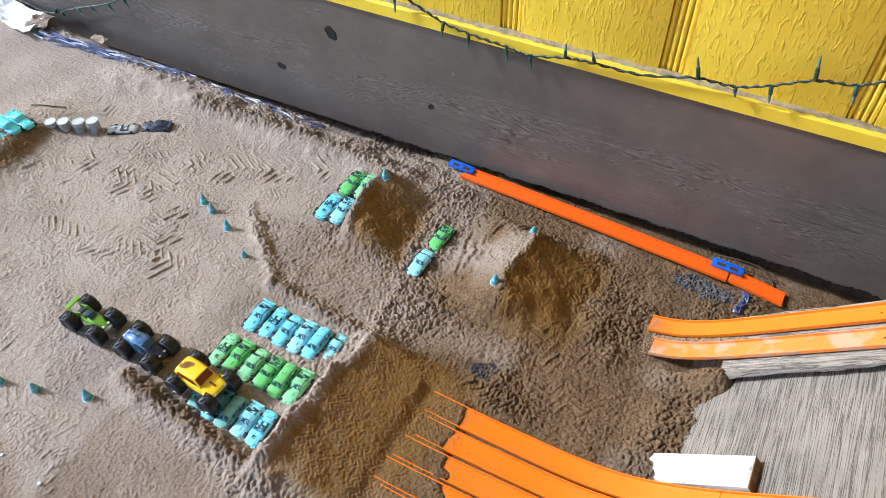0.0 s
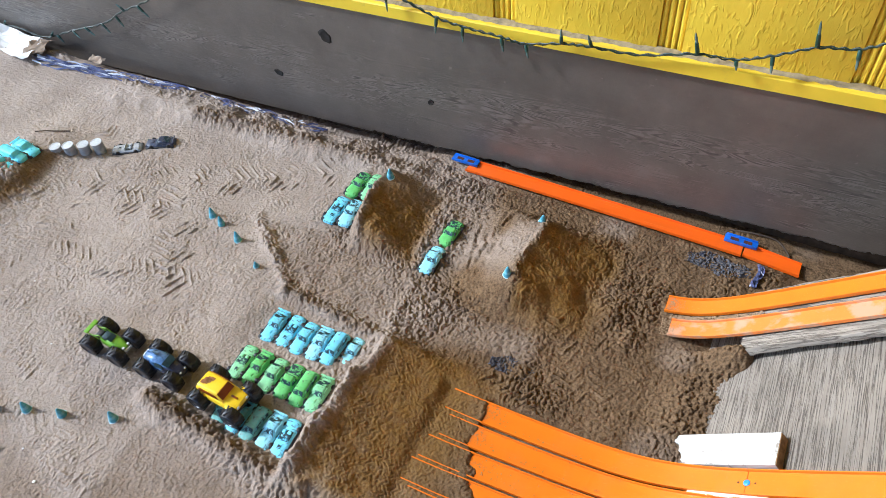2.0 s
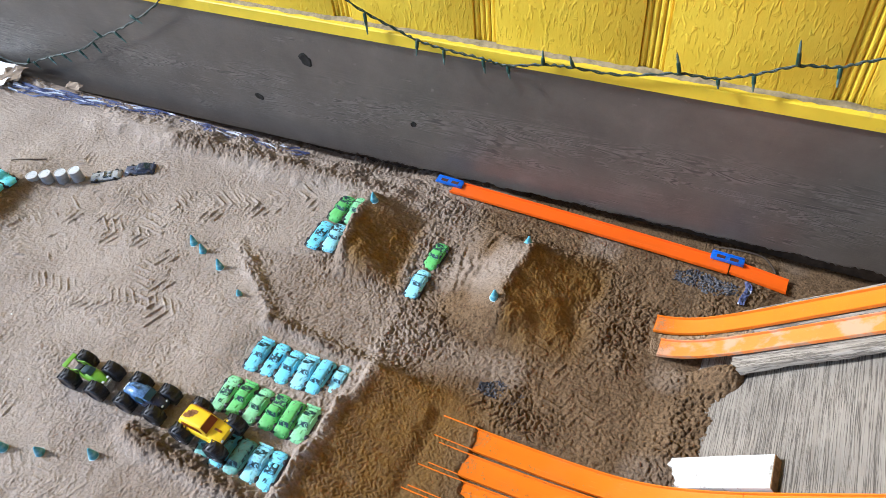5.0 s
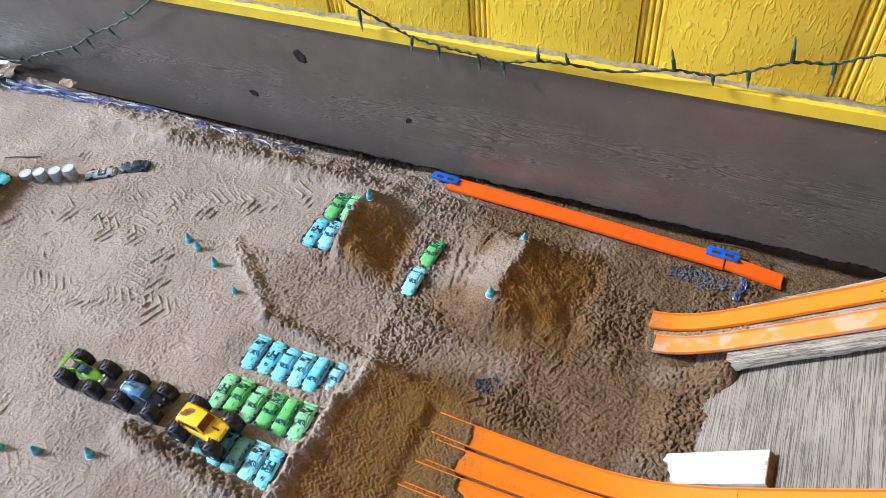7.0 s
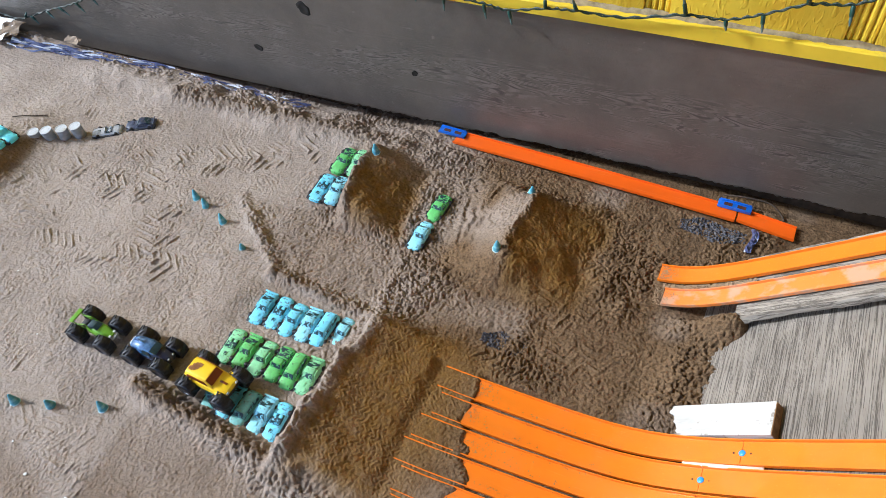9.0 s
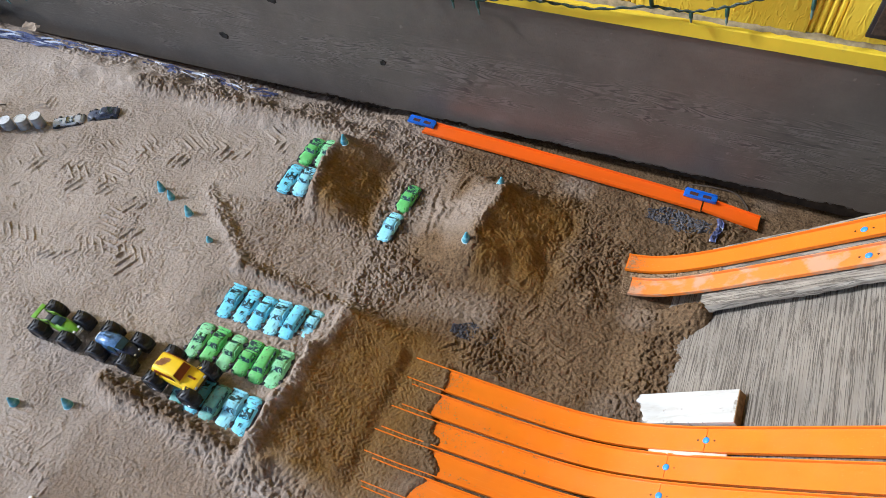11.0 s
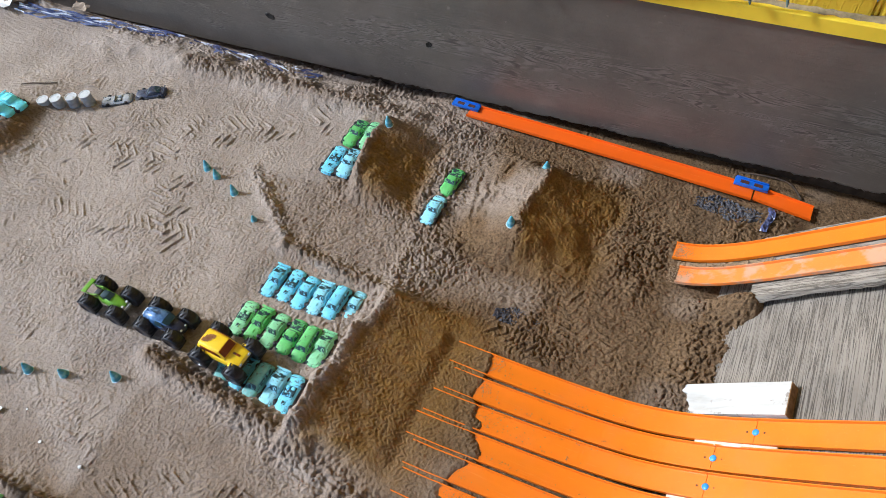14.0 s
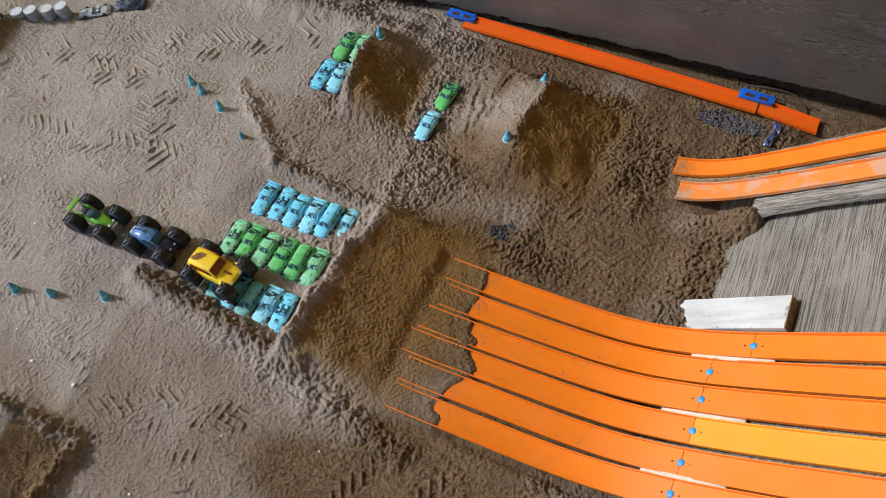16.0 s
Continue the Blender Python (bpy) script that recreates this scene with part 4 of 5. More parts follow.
    for s in (-1, 1):
        for yy in (-0.0205, 0.0205):
            if tyre is None:
                bm = turned([(0.003, -0.0028), (0.0052, -0.0026), (0.0056, 0), (0.0052, 0.0026), (0.003, 0.0028)], 12)
                bm.transform(pose(0, 0, 0, 0, 90, 0))
                w = part("wheel", bm, RUBBER, car)
                tyre = w.data
            else:
                w = new("wheel", tyre)
                w.parent = car
            w.location = (s * (W - 0.0016), yy, 0.0056)
    return car


rng = random.Random(11)


def park(style, paint, x, y, z, turn, label, group, nose=0, lean=0, scale=1.0):
    m = pose(x, y, z - 0.002, nose, lean, turn) @ Matrix.Scale(scale * 1.04, 4)
    return make_car(style, paint, m, label, group)


ROW = "painted cars parked in the sand"
for k, (x, style, paint) in enumerate(((-0.073, 0, CAR_BLUE), (-0.039, 1, CAR_BLUE), (-0.005, 2, CAR_BLUE), (0.028, 0, CAR_BLUE_PALE), (0.060, 4, CAR_BLUE), (0.092, 2, CAR_BLUE_PALE))):
    last = k == 5
    park(style, paint, x, -0.588 + 0.002 * math.sin(k * 2) + (0.012 if last else 0), -0.004 - (0.002 if last else 0), 0 + rng.uniform(-3, 3), "sky-blue painted toy car half sunk in sand" if not last else "pale blue toy car partly buried by the sand ridge", ROW, rng.uniform(-2, 2), rng.uniform(-3, 3), 1.0 if not last else 0.85)
for k, (x, style, paint) in enumerate(((-0.082, 1, CAR_MINT), (-0.048, 0, CAR_GREEN), (-0.013, 2, CAR_MINT), (0.021, 3, CAR_GREEN), (0.054, 4, CAR_GREEN), (0.085, 0, CAR_MINT))):
    park(style, paint, x, -0.680 + 0.002 * math.sin(k * 3), -0.004, 0 + rng.uniform(-3, 3), "green painted toy car half sunk in sand", ROW, rng.uniform(-2, 2), rng.uniform(-3, 3))
for k, (x, style, paint) in enumerate(((-0.052, 2, CAR_TEAL), (-0.018, 0, CAR_BLUE), (0.015, 4, CAR_TEAL), (0.048, 0, CAR_BLUE_PALE), (0.078, 1, CAR_BLUE))):
    park(style, paint, x, -0.775 + 0.002 * math.sin(k * 2.3), -0.003, 0 + rng.uniform(-3, 3), "dusty teal painted toy car under a toy monster truck" if k == 0 else "blue painted toy car half sunk in sand" if paint != CAR_TEAL else "dusty teal painted toy car half sunk in sand", ROW, rng.uniform(-2, 2), rng.uniform(-3, 3))
FARROW = "painted cars behind the far mound"
for x, y, style, paint, lean in ((-0.114, -0.200, 3, CAR_GREEN, 6), (-0.080, -0.195, 2, CAR_MINT, 4), (-0.119, -0.286, 1, CAR_BLUE, 6), (-0.085, -0.282, 3, CAR_BLUE_PALE, 4)):
    park(style, paint, x, y, 0.008, rng.uniform(-4, 4), ("green" if paint in (CAR_GREEN, CAR_MINT) else "sky-blue") + " painted toy car sunk behind a sand mound", FARROW, 0, lean, 1.06)
park(3, CAR_GREEN, 0.137, -0.248, 0.003, -3, "green painted toy car sunk in sand between the mounds", "pair of cars between mounds")
park(2, CAR_BLUE_PALE, 0.133, -0.327, 0.002, -2, "sky-blue painted toy car sunk in sand between the mounds", "pair of cars between mounds")
for k in range(5):
    park((0, 4, 2, 0, 2)[k], CAR_CYAN, -0.900 - 0.006 * k, -0.425 - 0.033 * k, 0.040 + 0.004 * math.sin(k), 86 + 3 * math.sin(k * 2), "bright cyan painted toy car in a row on a sand heap", "cars on the far heap", 6, 0)
park(4, CAR_GREEN, -0.272, -1.128, 0.034, 6, "green painted toy car buried in a sand heap", "cars in the near heap", 8)
park(0, CAR_MINT, -0.232, -1.142, 0.034, 4, "pale green painted toy car buried in a sand heap", "cars in the near heap", 8)
park(2, CAR_BLUE, 0.108, -1.160, 0.012, 176, "sky-blue painted toy car sunk in a low sand heap", "cars in the near heap", 4)
park(1, CAR_GREY, -0.708, -0.303, 0.002, -58, "silver grey toy car standing in line with barrels", "line of barrels and cars")
park(0, CAR_NAVY, -0.643, -0.256, 0.003, -62, "dark navy toy car at the end of the barrel line", "line of barrels and cars")


# ---- barrels ----
def make_barrel(m):
    ob = thing("toy_barrel", m, "small grey toy barrel with pale lid standing on sand", "toy barrel", "line of barrels and cars")
    part("drum", turned([(0.0105, 0), (0.0118, 0.001), (0.0118, 0.008), (0.0123, 0.009), (0.0118, 0.010), (0.0118, 0.017), (0.0123, 0.018), (0.0118, 0.019), (0.0118, 0.026), (0.0110, 0.027)], 20), BARREL, ob)
    part("lid", turned([(0.0108, 0.0268), (0.0122, 0.0272), (0.0122, 0.0288), (0.0106, 0.0288), (0.0104, 0.0280), (0.002, 0.0280)], 20), BARREL_LID, ob, "pale round lid")
    bm = turned([(0.0006, 0.0278), (0.0022, 0.0279), (0.0022, 0.0290), (0.0008, 0.0291)], 10)
    bm.transform(pose(0.005, 0.002, 0))
    part("bung", bm, BARREL_LID, ob)
    return ob


first = make_barrel(pose(-0.852, -0.386, 0.002) @ Matrix.Scale(1.12, 4))
for x, y, a in ((-0.822, -0.371, 2), (-0.793, -0.355, -2), (-0.764, -0.336, 1)):
    copy_thing(first, pose(x, y, 0.004 + a * 0.0003, a, -a, a * 9))


# ---- cones ----
def make_cone(m, paint, label, group):
    ob = thing("toy_cone", m @ Matrix.Scale(1.12, 4), label, "toy cone", group)
    part("body", turned([(0.0078, 0.0006), (0.0074, 0.0025), (0.0066, 0.006), (0.0050, 0.012), (0.0034, 0.0175), (0.0022, 0.0215), (0.0010, 0.0232)], 16), paint, ob)
    bm = turned([(0.0080, 0), (0.0086, 0.0006), (0.0086, 0.0016), (0.0070, 0.0022)], 16)
    part("base", bm, CONE_PALE, ob, "pale base ring")
    part("band", turned([(0.0062, 0.0085), (0.0059, 0.0092), (0.0052, 0.0122), (0.0047, 0.0130)], 16), CONE_BAND, ob)
    return ob


for x, y, dz, tilt in ((-0.440, -0.946, 0, 2), (-0.383, -0.923, 0, -4), (-0.315, -0.903, 0, 3), (-0.223, -0.871, 0, -3)):
    make_cone(pose(x, y, sand_at(x, y) - 0.001, tilt, tilt, 0), CONE_TEAL, "small teal toy cone standing on smooth sand", "cones on the field")
for x, y, dz, tilt in ((-0.368, -0.404, 0, -9), (-0.334, -0.416, 0, -5), (-0.272, -0.440, 0, -7), (-0.194, -0.482, -0.008, 4)):
    make_cone(pose(x, y, sand_at(x, y) - 0.001 + dz, tilt, tilt, 0), CONE_TEAL, "small teal toy cone leaning in the sand" if dz == 0 else "small teal toy cone sunk in the field's edge", "cones on the field")
for x, y, tilt in ((-0.032, -0.190, 0), (0.314, -0.186, 4), (0.304, -0.343, 2)):
    make_cone(pose(x, y, sand_at(x, y) - 0.001, tilt, tilt, 0), CONE_TEAL, "small blue-green toy cone on a sand mound", "cones on the mounds")


# ---- monster trucks ----
def make_wheel(parent, x, y, r=0.0203, w=0.0230):
    bm = bmesh.new()
    loft(bm, [[(rr * math.cos(2 * math.pi * i / 28), yy, rr * math.sin(2 * math.pi * i / 28)) for i in range(28)] for rr, yy in
              ((r * 0.50, -w * 0.44), (r * 0.62, -w * 0.50), (r * 0.80, -w * 0.47), (r * 0.92, -w * 0.34), (r * 0.965, -w * 0.1), (r * 0.965, w * 0.1), (r * 0.92, w * 0.34), (r * 0.80, w * 0.47), (r * 0.62, w * 0.50), (r * 0.50, w * 0.44))])
    for i in range(14):
        a = 2 * math.pi * i / 14
        for s in (-1, 1):
            m = pose(0, 0, 0, 0, -math.degrees(a + s * 0.11), 0) @ pose(r * 0.95, s * w * 0.22, 0, s * 24, 0, 0)
            add_box(bm, -0.0011, 0.0012, -w * 0.21, w * 0.21, -0.0011, 0.0011, m)
    tyre = part("tyre", bm, RUBBER, parent)
    tyre.location = (x, y, r)
    side = -1 if y < 0 else 1
    bm = turned([(r * 0.56, -w * 0.30), (r * 0.58, w * 0.42), (r * 0.50, w * 0.47), (r * 0.44, w * 0.34), (r * 0.16, w * 0.32), (r * 0.14, w * 0.44), (r * 0.05, w * 0.46)], 20, "y")
    if side < 0:
        bm.transform(Matrix.Diagonal((1, -1, 1, 1)))
        bmesh.ops.recalc_face_normals(bm, faces=bm.faces)
    part("rim", bm, parent["rim_kind"] and RIM or DARK_RIM, tyre)
    return tyre


def truck_base(name, m, label, chrome, base=0.0325, gauge=0.0225):
    t = thing(name, m, label, "toy truck", "monster trucks in line")
    t["rim_kind"] = chrome
    for x in (-base, base):
        for y in (-gauge, gauge):
            make_wheel(t, x, y)
        ax = turned([(0.0022, -gauge), (0.0022, -0.006), (0.0042, -0.004), (0.0042, 0.004), (0.0022, 0.006), (0.0022, gauge)], 10, "y")
        ax.transform(pose(x, 0, 0.0196))
        part("axle", ax, CHASSIS, t)
    part("chassis", box(-base - 0.004, base + 0.004, -0.0065, 0.0065, 0.0165, 0.0225, 0.001), CHASSIS, t)
    for x in (-base, base):
        for s in (-1, 1):
            bm = turned([(0.0016, 0), (0.0016, 0.012), (0.0009, 0.012), (0.0009, 0.016)], 8)
            bm.transform(pose(x * 0.8, s * 0.008, 0.0165, s * -12, 0, 0))
            part("shock_absorber", bm, CHASSIS, t)
    return t


def xhull(x, w, z0, z1, square=0.5, n=13):
    return [(x, -px, pz) for px, _, pz in hull(w, 0, z0, z1, square, n)]


def yellow_truck(m):
    t = truck_base("monster_truck", m, "yellow toy monster truck with black wheels standing over parked cars", True, 0.0370, 0.0270)
    bm = bmesh.new()
    loft(bm, [xhull(x, w, 0.0215, z) for x, w, z in ((-0.046, 0.013, 0.031), (-0.044, 0.0165, 0.035), (-0.030, 0.0175, 0.0365), (0.000, 0.0172, 0.0365), (0.012, 0.0172, 0.0362), (0.034, 0.0168, 0.0352), (0.041, 0.0150, 0.0335), (0.043, 0.012, 0.030))])
    part("body", bm, YELLOW, t)
    bm = bmesh.new()
    loft(bm, [xhull(x, w, 0.033, z, 0.38) for x, w, z in ((-0.044, 0.0145, 0.040), (-0.040, 0.0148, 0.0475), (-0.020, 0.0150, 0.0490), (0.004, 0.0145, 0.0485), (0.015, 0.0150, 0.0372))])
    part("roof", bm, YELLOW, t)
    bm = bmesh.new()
    quad(bm, [(0.0148, 0.0125, 0.0382), (0.0148, -0.0125, 0.0382), (0.0052, -0.0118, 0.0478), (0.0052, 0.0118, 0.0478)], 0.0008)
    part("windscreen", bm, YELLOW_GLASS, t, "amber tinted windscreen")
    for s in (-1, 1):
        bm = bmesh.new()
        quad(bm, [(-0.036, s * 0.0152, 0.0385), (0.008, s * 0.0152, 0.0385), (0.001, s * 0.0147, 0.0455), (-0.034, s * 0.0147, 0.0455)], 0.0005)
        part("side_window", bm, YELLOW_GLASS, t)
        for x in (-0.035, 0.033):
            bm = bmesh.new()
            loft(bm, [[(x + 0.014 * math.cos(a) * k, s * yy, 0.0265 + 0.0095 * math.sin(a) * k) for a in np.linspace(0.1, math.pi - 0.1, 9)] + [(x - 0.011, s * yy, 0.0262), (x + 0.011, s * yy, 0.0262)] for yy, k in ((0.0155, 1.0), (0.0195, 0.95), (0.0200, 0.86))])
            part("fender", bm, YELLOW, t)
        part("headlight", turned([(0.0026, 0.0), (0.0026, 0.0015), (0.0012, 0.002)], 10, "y"), BARREL_LID, t).matrix_basis = pose(0.0425, s * 0.0095, 0.0305, 0, 0, -90)
    # printed roof emblem, drawn as a plain shape
    bm = bmesh.new()
    for a0, a1, b0, b1 in ((-0.034, -0.020, -0.0030, 0.0030), (-0.037, -0.030, -0.0075, -0.0022), (-0.025, -0.017, 0.0015, 0.0070), (-0.030, -0.024, -0.0060, 0.0058)):
        add_box(bm, a0, a1, b0, b1, 0.0478, 0.0494)
    part("roof_print", bm, DECAL, t, "brown emblem printed on the roof")
    part("bumper", box(0.0425, 0.0455, -0.0135, 0.0135, 0.0225, 0.0265, 0.001), CHASSIS, t)
    part("hood_stripe", box(0.020, 0.0345, -0.0015, 0.0015, 0.0349, 0.0362, 0.0003), YELLOW_GLASS, t)
    for ob in t.children:
        if ob.name.split(".")[0] not in ("tyre", "axle", "chassis", "shock_absorber"):
            ob.matrix_basis = Matrix.Diagonal((1.0, 1.22, 1.08, 1)) @ ob.matrix_basis


def green_truck(m):
    t = truck_base("monster_truck", m, "lime green toy monster buggy with open cockpit and rear wing", False)
    bm = bmesh.new()
    loft(bm, [xhull(x, w, 0.0220, z, 0.6) for x, w, z in ((-0.020, 0.009, 0.030), (-0.012, 0.0120, 0.0345), (0.004, 0.0125, 0.0370), (0.018, 0.0115, 0.0345), (0.030, 0.0085, 0.0300), (0.038, 0.005, 0.0265))])
    part("body", bm, TRUCK_GREEN, t)
    part("cockpit", box(-0.013, 0.000, -0.0085, 0.0085, 0.0335, 0.0372, 0.001), CAR_GLASS, t, "dark open cockpit")
    bm = bmesh.new()
    quad(bm, [(0.012, 0.0085, 0.0365), (0.012, -0.0085, 0.0365), (0.003, -0.0075, 0.0405), (0.003, 0.0075, 0.0405)], 0.0007)
    part("windscreen", bm, CAR_GLASS, t)
    for s in (-1, 1):
        for pts in (((-0.002, 0.010, 0.034), (-0.012, 0.009, 0.045)), ((-0.012, 0.009, 0.045), (-0.036, 0.010, 0.034)), ((-0.020, 0.010, 0.030), (-0.036, 0.010, 0.034)), ((-0.036, 0.010, 0.034), (-0.043, 0.0105, 0.0415))):
            a, b = (Vector((p[0], s * p[1], p[2])) for p in pts)
            bm = turned([(0.0011, 0), (0.0011, (b - a).length)], 8)
            bm.transform(Matrix.Translation(a) @ (b - a).to_track_quat("Z", "Y").to_matrix().to_4x4())
            part("cage_bar", bm, TRUCK_GREEN, t)
        part("headlight", box(0.034, 0.0385, s * 0.006 - 0.0022, s * 0.006 + 0.0022, 0.0255, 0.0290, 0.0008), BARREL_LID, t)
    part("rear_wing", box(-0.049, -0.0405, -0.0150, 0.0150, 0.0410, 0.0430, 0.0006, pose(0, 0, 0, 0, 6, 0)), TRUCK_GREEN, t)
    part("engine", box(-0.032, -0.020, -0.007, 0.007, 0.0225, 0.0320, 0.0012), CHASSIS, t)
    part("nose_guard", box(0.037, 0.0425, -0.008, 0.008, 0.0205, 0.0245, 0.001), BARREL_LID, t, "pale nose guard")


def blue_truck(m):
    t = truck_base("monster_truck", m, "blue toy monster truck with rounded pale blue back", False)
    bm = bmesh.new()
    loft(bm, [xhull(x, w, 0.0215, z, 0.62) for x, w, z in ((-0.044, 0.005, 0.032), (-0.041, 0.0110, 0.0380), (-0.030, 0.0145, 0.0440), (-0.014, 0.0155, 0.0470), (0.000, 0.0150, 0.0455), (0.014, 0.0140, 0.0400))])
    part("body", bm, TRUCK_BLUE, t)
    bm = bmesh.new()
    loft(bm, [xhull(x, w, 0.0212, z, 0.6) for x, w, z in ((0.004, 0.0152, 0.0425), (0.018, 0.0145, 0.0380), (0.032, 0.0130, 0.0340), (0.042, 0.0090, 0.0300), (0.045, 0.004, 0.027))])
    part("hood", bm, TRUCK_NAVY, t, "dark navy hood")
    bm = bmesh.new()
    loft(bm, [[(x, 0.0016 * s, z) for s, z in ((-1, 0.043), (-0.6, zz), (0.6, zz), (1, 0.043))] for x, zz in ((-0.034, 0.0445), (-0.026, 0.0525), (-0.020, 0.0535), (-0.010, 0.0475))])
    part("fin", bm, TRUCK_BLUE, t)
    for s in (-1, 1):
        bm = bmesh.new()
        quad(bm, [(-0.010, s * 0.0152, 0.034), (0.010, s * 0.0148, 0.033), (0.006, s * 0.0125, 0.0405), (-0.006, s * 0.0135, 0.0425)], 0.0008)
        part("side_window", bm, CAR_GLASS, t)
        part("headlight", turned([(0.0024, 0), (0.0022, 0.0015), (0.001, 0.002)], 10, "y"), BARREL_LID, t).matrix_basis = pose(0.041, s * 0.006, 0.0295, 0, 0, -90)
        part("side_rail", box(-0.026, 0.026, s * 0.0155 - 0.0014, s * 0.0155 + 0.0014, 0.0215, 0.0245, 0.0006), TRUCK_NAVY, t)
    bm = bmesh.new()
    quad(bm, [(0.020, 0.0105, 0.0388), (0.020, -0.0105, 0.0388), (0.008, -0.0115, 0.0438), (0.008, 0.0115, 0.0438)], 0.0009)
    part("windscreen", bm, CAR_GLASS, t)
    part("back_patch", box(-0.043, -0.038, -0.008, 0.008, 0.031, 0.0375, 0.0015), BARREL_LID, t, "white patch at the back")


green_truck(pose(-0.323, -0.754, 0.004, 0, 0, 0))
blue_truck(pose(-0.193, -0.752, 0.004, 0, 0, 0))
yellow_truck(pose(-0.052, -0.760, 0.0085, 0, 1, -3))


# ---- string of lights ----
def tube(points, r, sides=6):
    rings = []
    for i, p in enumerate(points):
        d = (points[min(i + 1, len(points) - 1)] - points[max(i - 1, 0)]).normalized()
        u = d.cross(Vector((0, 1, 0.3))).normalized()
        v = d.cross(u)
        rings.append([p + r * (math.cos(a) * u + math.sin(a) * v) for a in np.linspace(0, 2 * math.pi, sides, endpoint=False)])
    return loft(bmesh.new(), rings)


def glide(knots, n=14):
    k = [knots[0]] + knots + [knots[-1]]
    out = []
    for a, b, c, d in zip(k, k[1:], k[2:], k[3:]):
        for i in range(n):
            t = i / n
            out.append(0.5 * (2 * b + (c - a) * t + (2 * a - 5 * b + 4 * c - d) * t * t + (3 * b - a - 3 * c + d) * t ** 3))
    return out + [knots[-1]]


def light_string(knots, bulbs, label, shorten=1.0, m=pose(0, 0, 0)):
    ob = thing("light_string", m, label, "string lights")
    line = glide([Vector(k) for k in knots])
    rr = random.Random(5)
    for s in (0, math.pi):
        pts = []
        for i, p in enumerate(line):
            a = i * 0.75 + s
            pts.append(p + 0.0015 * Vector((0.3 * math.cos(a), math.cos(a), math.sin(a))) + Vector((0, 0, 0.0012 * math.sin(i * 1.3))))
        part("wire", tube(pts, 0.0014), WIRE, ob)
    for x, z, tx, tz in bulbs:
        d = shorten * Vector((tx - x, -0.004 + rr.uniform(-0.006, 0.003), tz - z))
        a = Vector((x, knots[0][1] - 0.001, z))
        q = Matrix.Translation(a) @ d.to_track_quat("Z", "Y").to_matrix().to_4x4()
        n = d.length
        bm = turned([(0.0026, 0), (0.0036, 0.002), (0.0034, n * 0.45), (0.0028, n * 0.52)], 10)
        bm.transform(q)
        sock = part("socket", bm, SOCKET, ob)
        bm = turned([(0.0024, n * 0.50), (0.0023, n * 0.75), (0.0014, n * 0.92), (0.0004, n)], 10)
        bm.transform(q)
        part("bulb", bm, BULB, sock, "small unlit glass bulb")
    return ob


WY = -0.014
light_string([(x, WY, z) for x, z in ((-0.45, 0.52), (-0.36, 0.515), (-0.22, 0.475), (-0.10, 0.408), (-0.02, 0.374), (0.035, 0.355), (0.10, 0.346), (0.165, 0.341), (0.213, 0.336), (0.286, 0.351), (0.34, 0.356),
                                      (0.43, 0.358), (0.525, 0.380), (0.589, 0.383), (0.643, 0.402), (0.703, 0.430), (0.757, 0.438), (0.81, 0.462), (0.92, 0.49), (1.1, 0.48), (1.3, 0.52))],
             ((-0.083, 0.398, -0.081, 0.352), (0.028, 0.357, 0.024, 0.323), (0.084, 0.346, 0.084, 0.314), (0.166, 0.340, 0.170, 0.310), (0.216, 0.335, 0.222, 0.308), (0.286, 0.352, 0.285, 0.383), (0.343, 0.357, 0.338, 0.386),
              (0.527, 0.382, 0.518, 0.424), (0.590, 0.382, 0.594, 0.364), (0.643, 0.401, 0.648, 0.372), (0.701, 0.430, 0.694, 0.476), (0.760, 0.438, 0.764, 0.408), (0.87, 0.48, 0.875, 0.45), (0.97, 0.49, 0.965, 0.53)),
             "dark green string of unlit mini lights along the yellow ledge", 1.0, WALL @ pose(-0.014, 0, -0.003))
light_string([(x, -0.012, z) for x, z in ((-0.45, 0.52), (-0.55, 0.40), (-0.66, 0.305), (-0.787, 0.228), (-0.905, 0.172), (-0.968, 0.132), (-1.04, 0.102), (-1.141, 0.066), (-1.285, 0.012), (-1.40, 0.020), (-1.56, 0.012), (-1.8, 0.03))],
             ((-0.75, 0.265, -0.70, 0.245), (-0.83, 0.205, -0.785, 0.170), (-0.885, 0.18, -0.915, 0.205), (-0.93, 0.155, -0.905, 0.115), (-1.00, 0.118, -0.965, 0.085), (-1.08, 0.09, -1.035, 0.062), (-1.14, 0.066, -1.10, 0.045), (-1.22, 0.035, -1.19, 0.005), (-1.25, 0.025, -1.22, 0.055), (-1.45, 0.02, -1.42, 0.05)),
             "dark green string of unlit mini lights hanging down the fascia", 0.68, pose(-0.012, 0, -0.006))


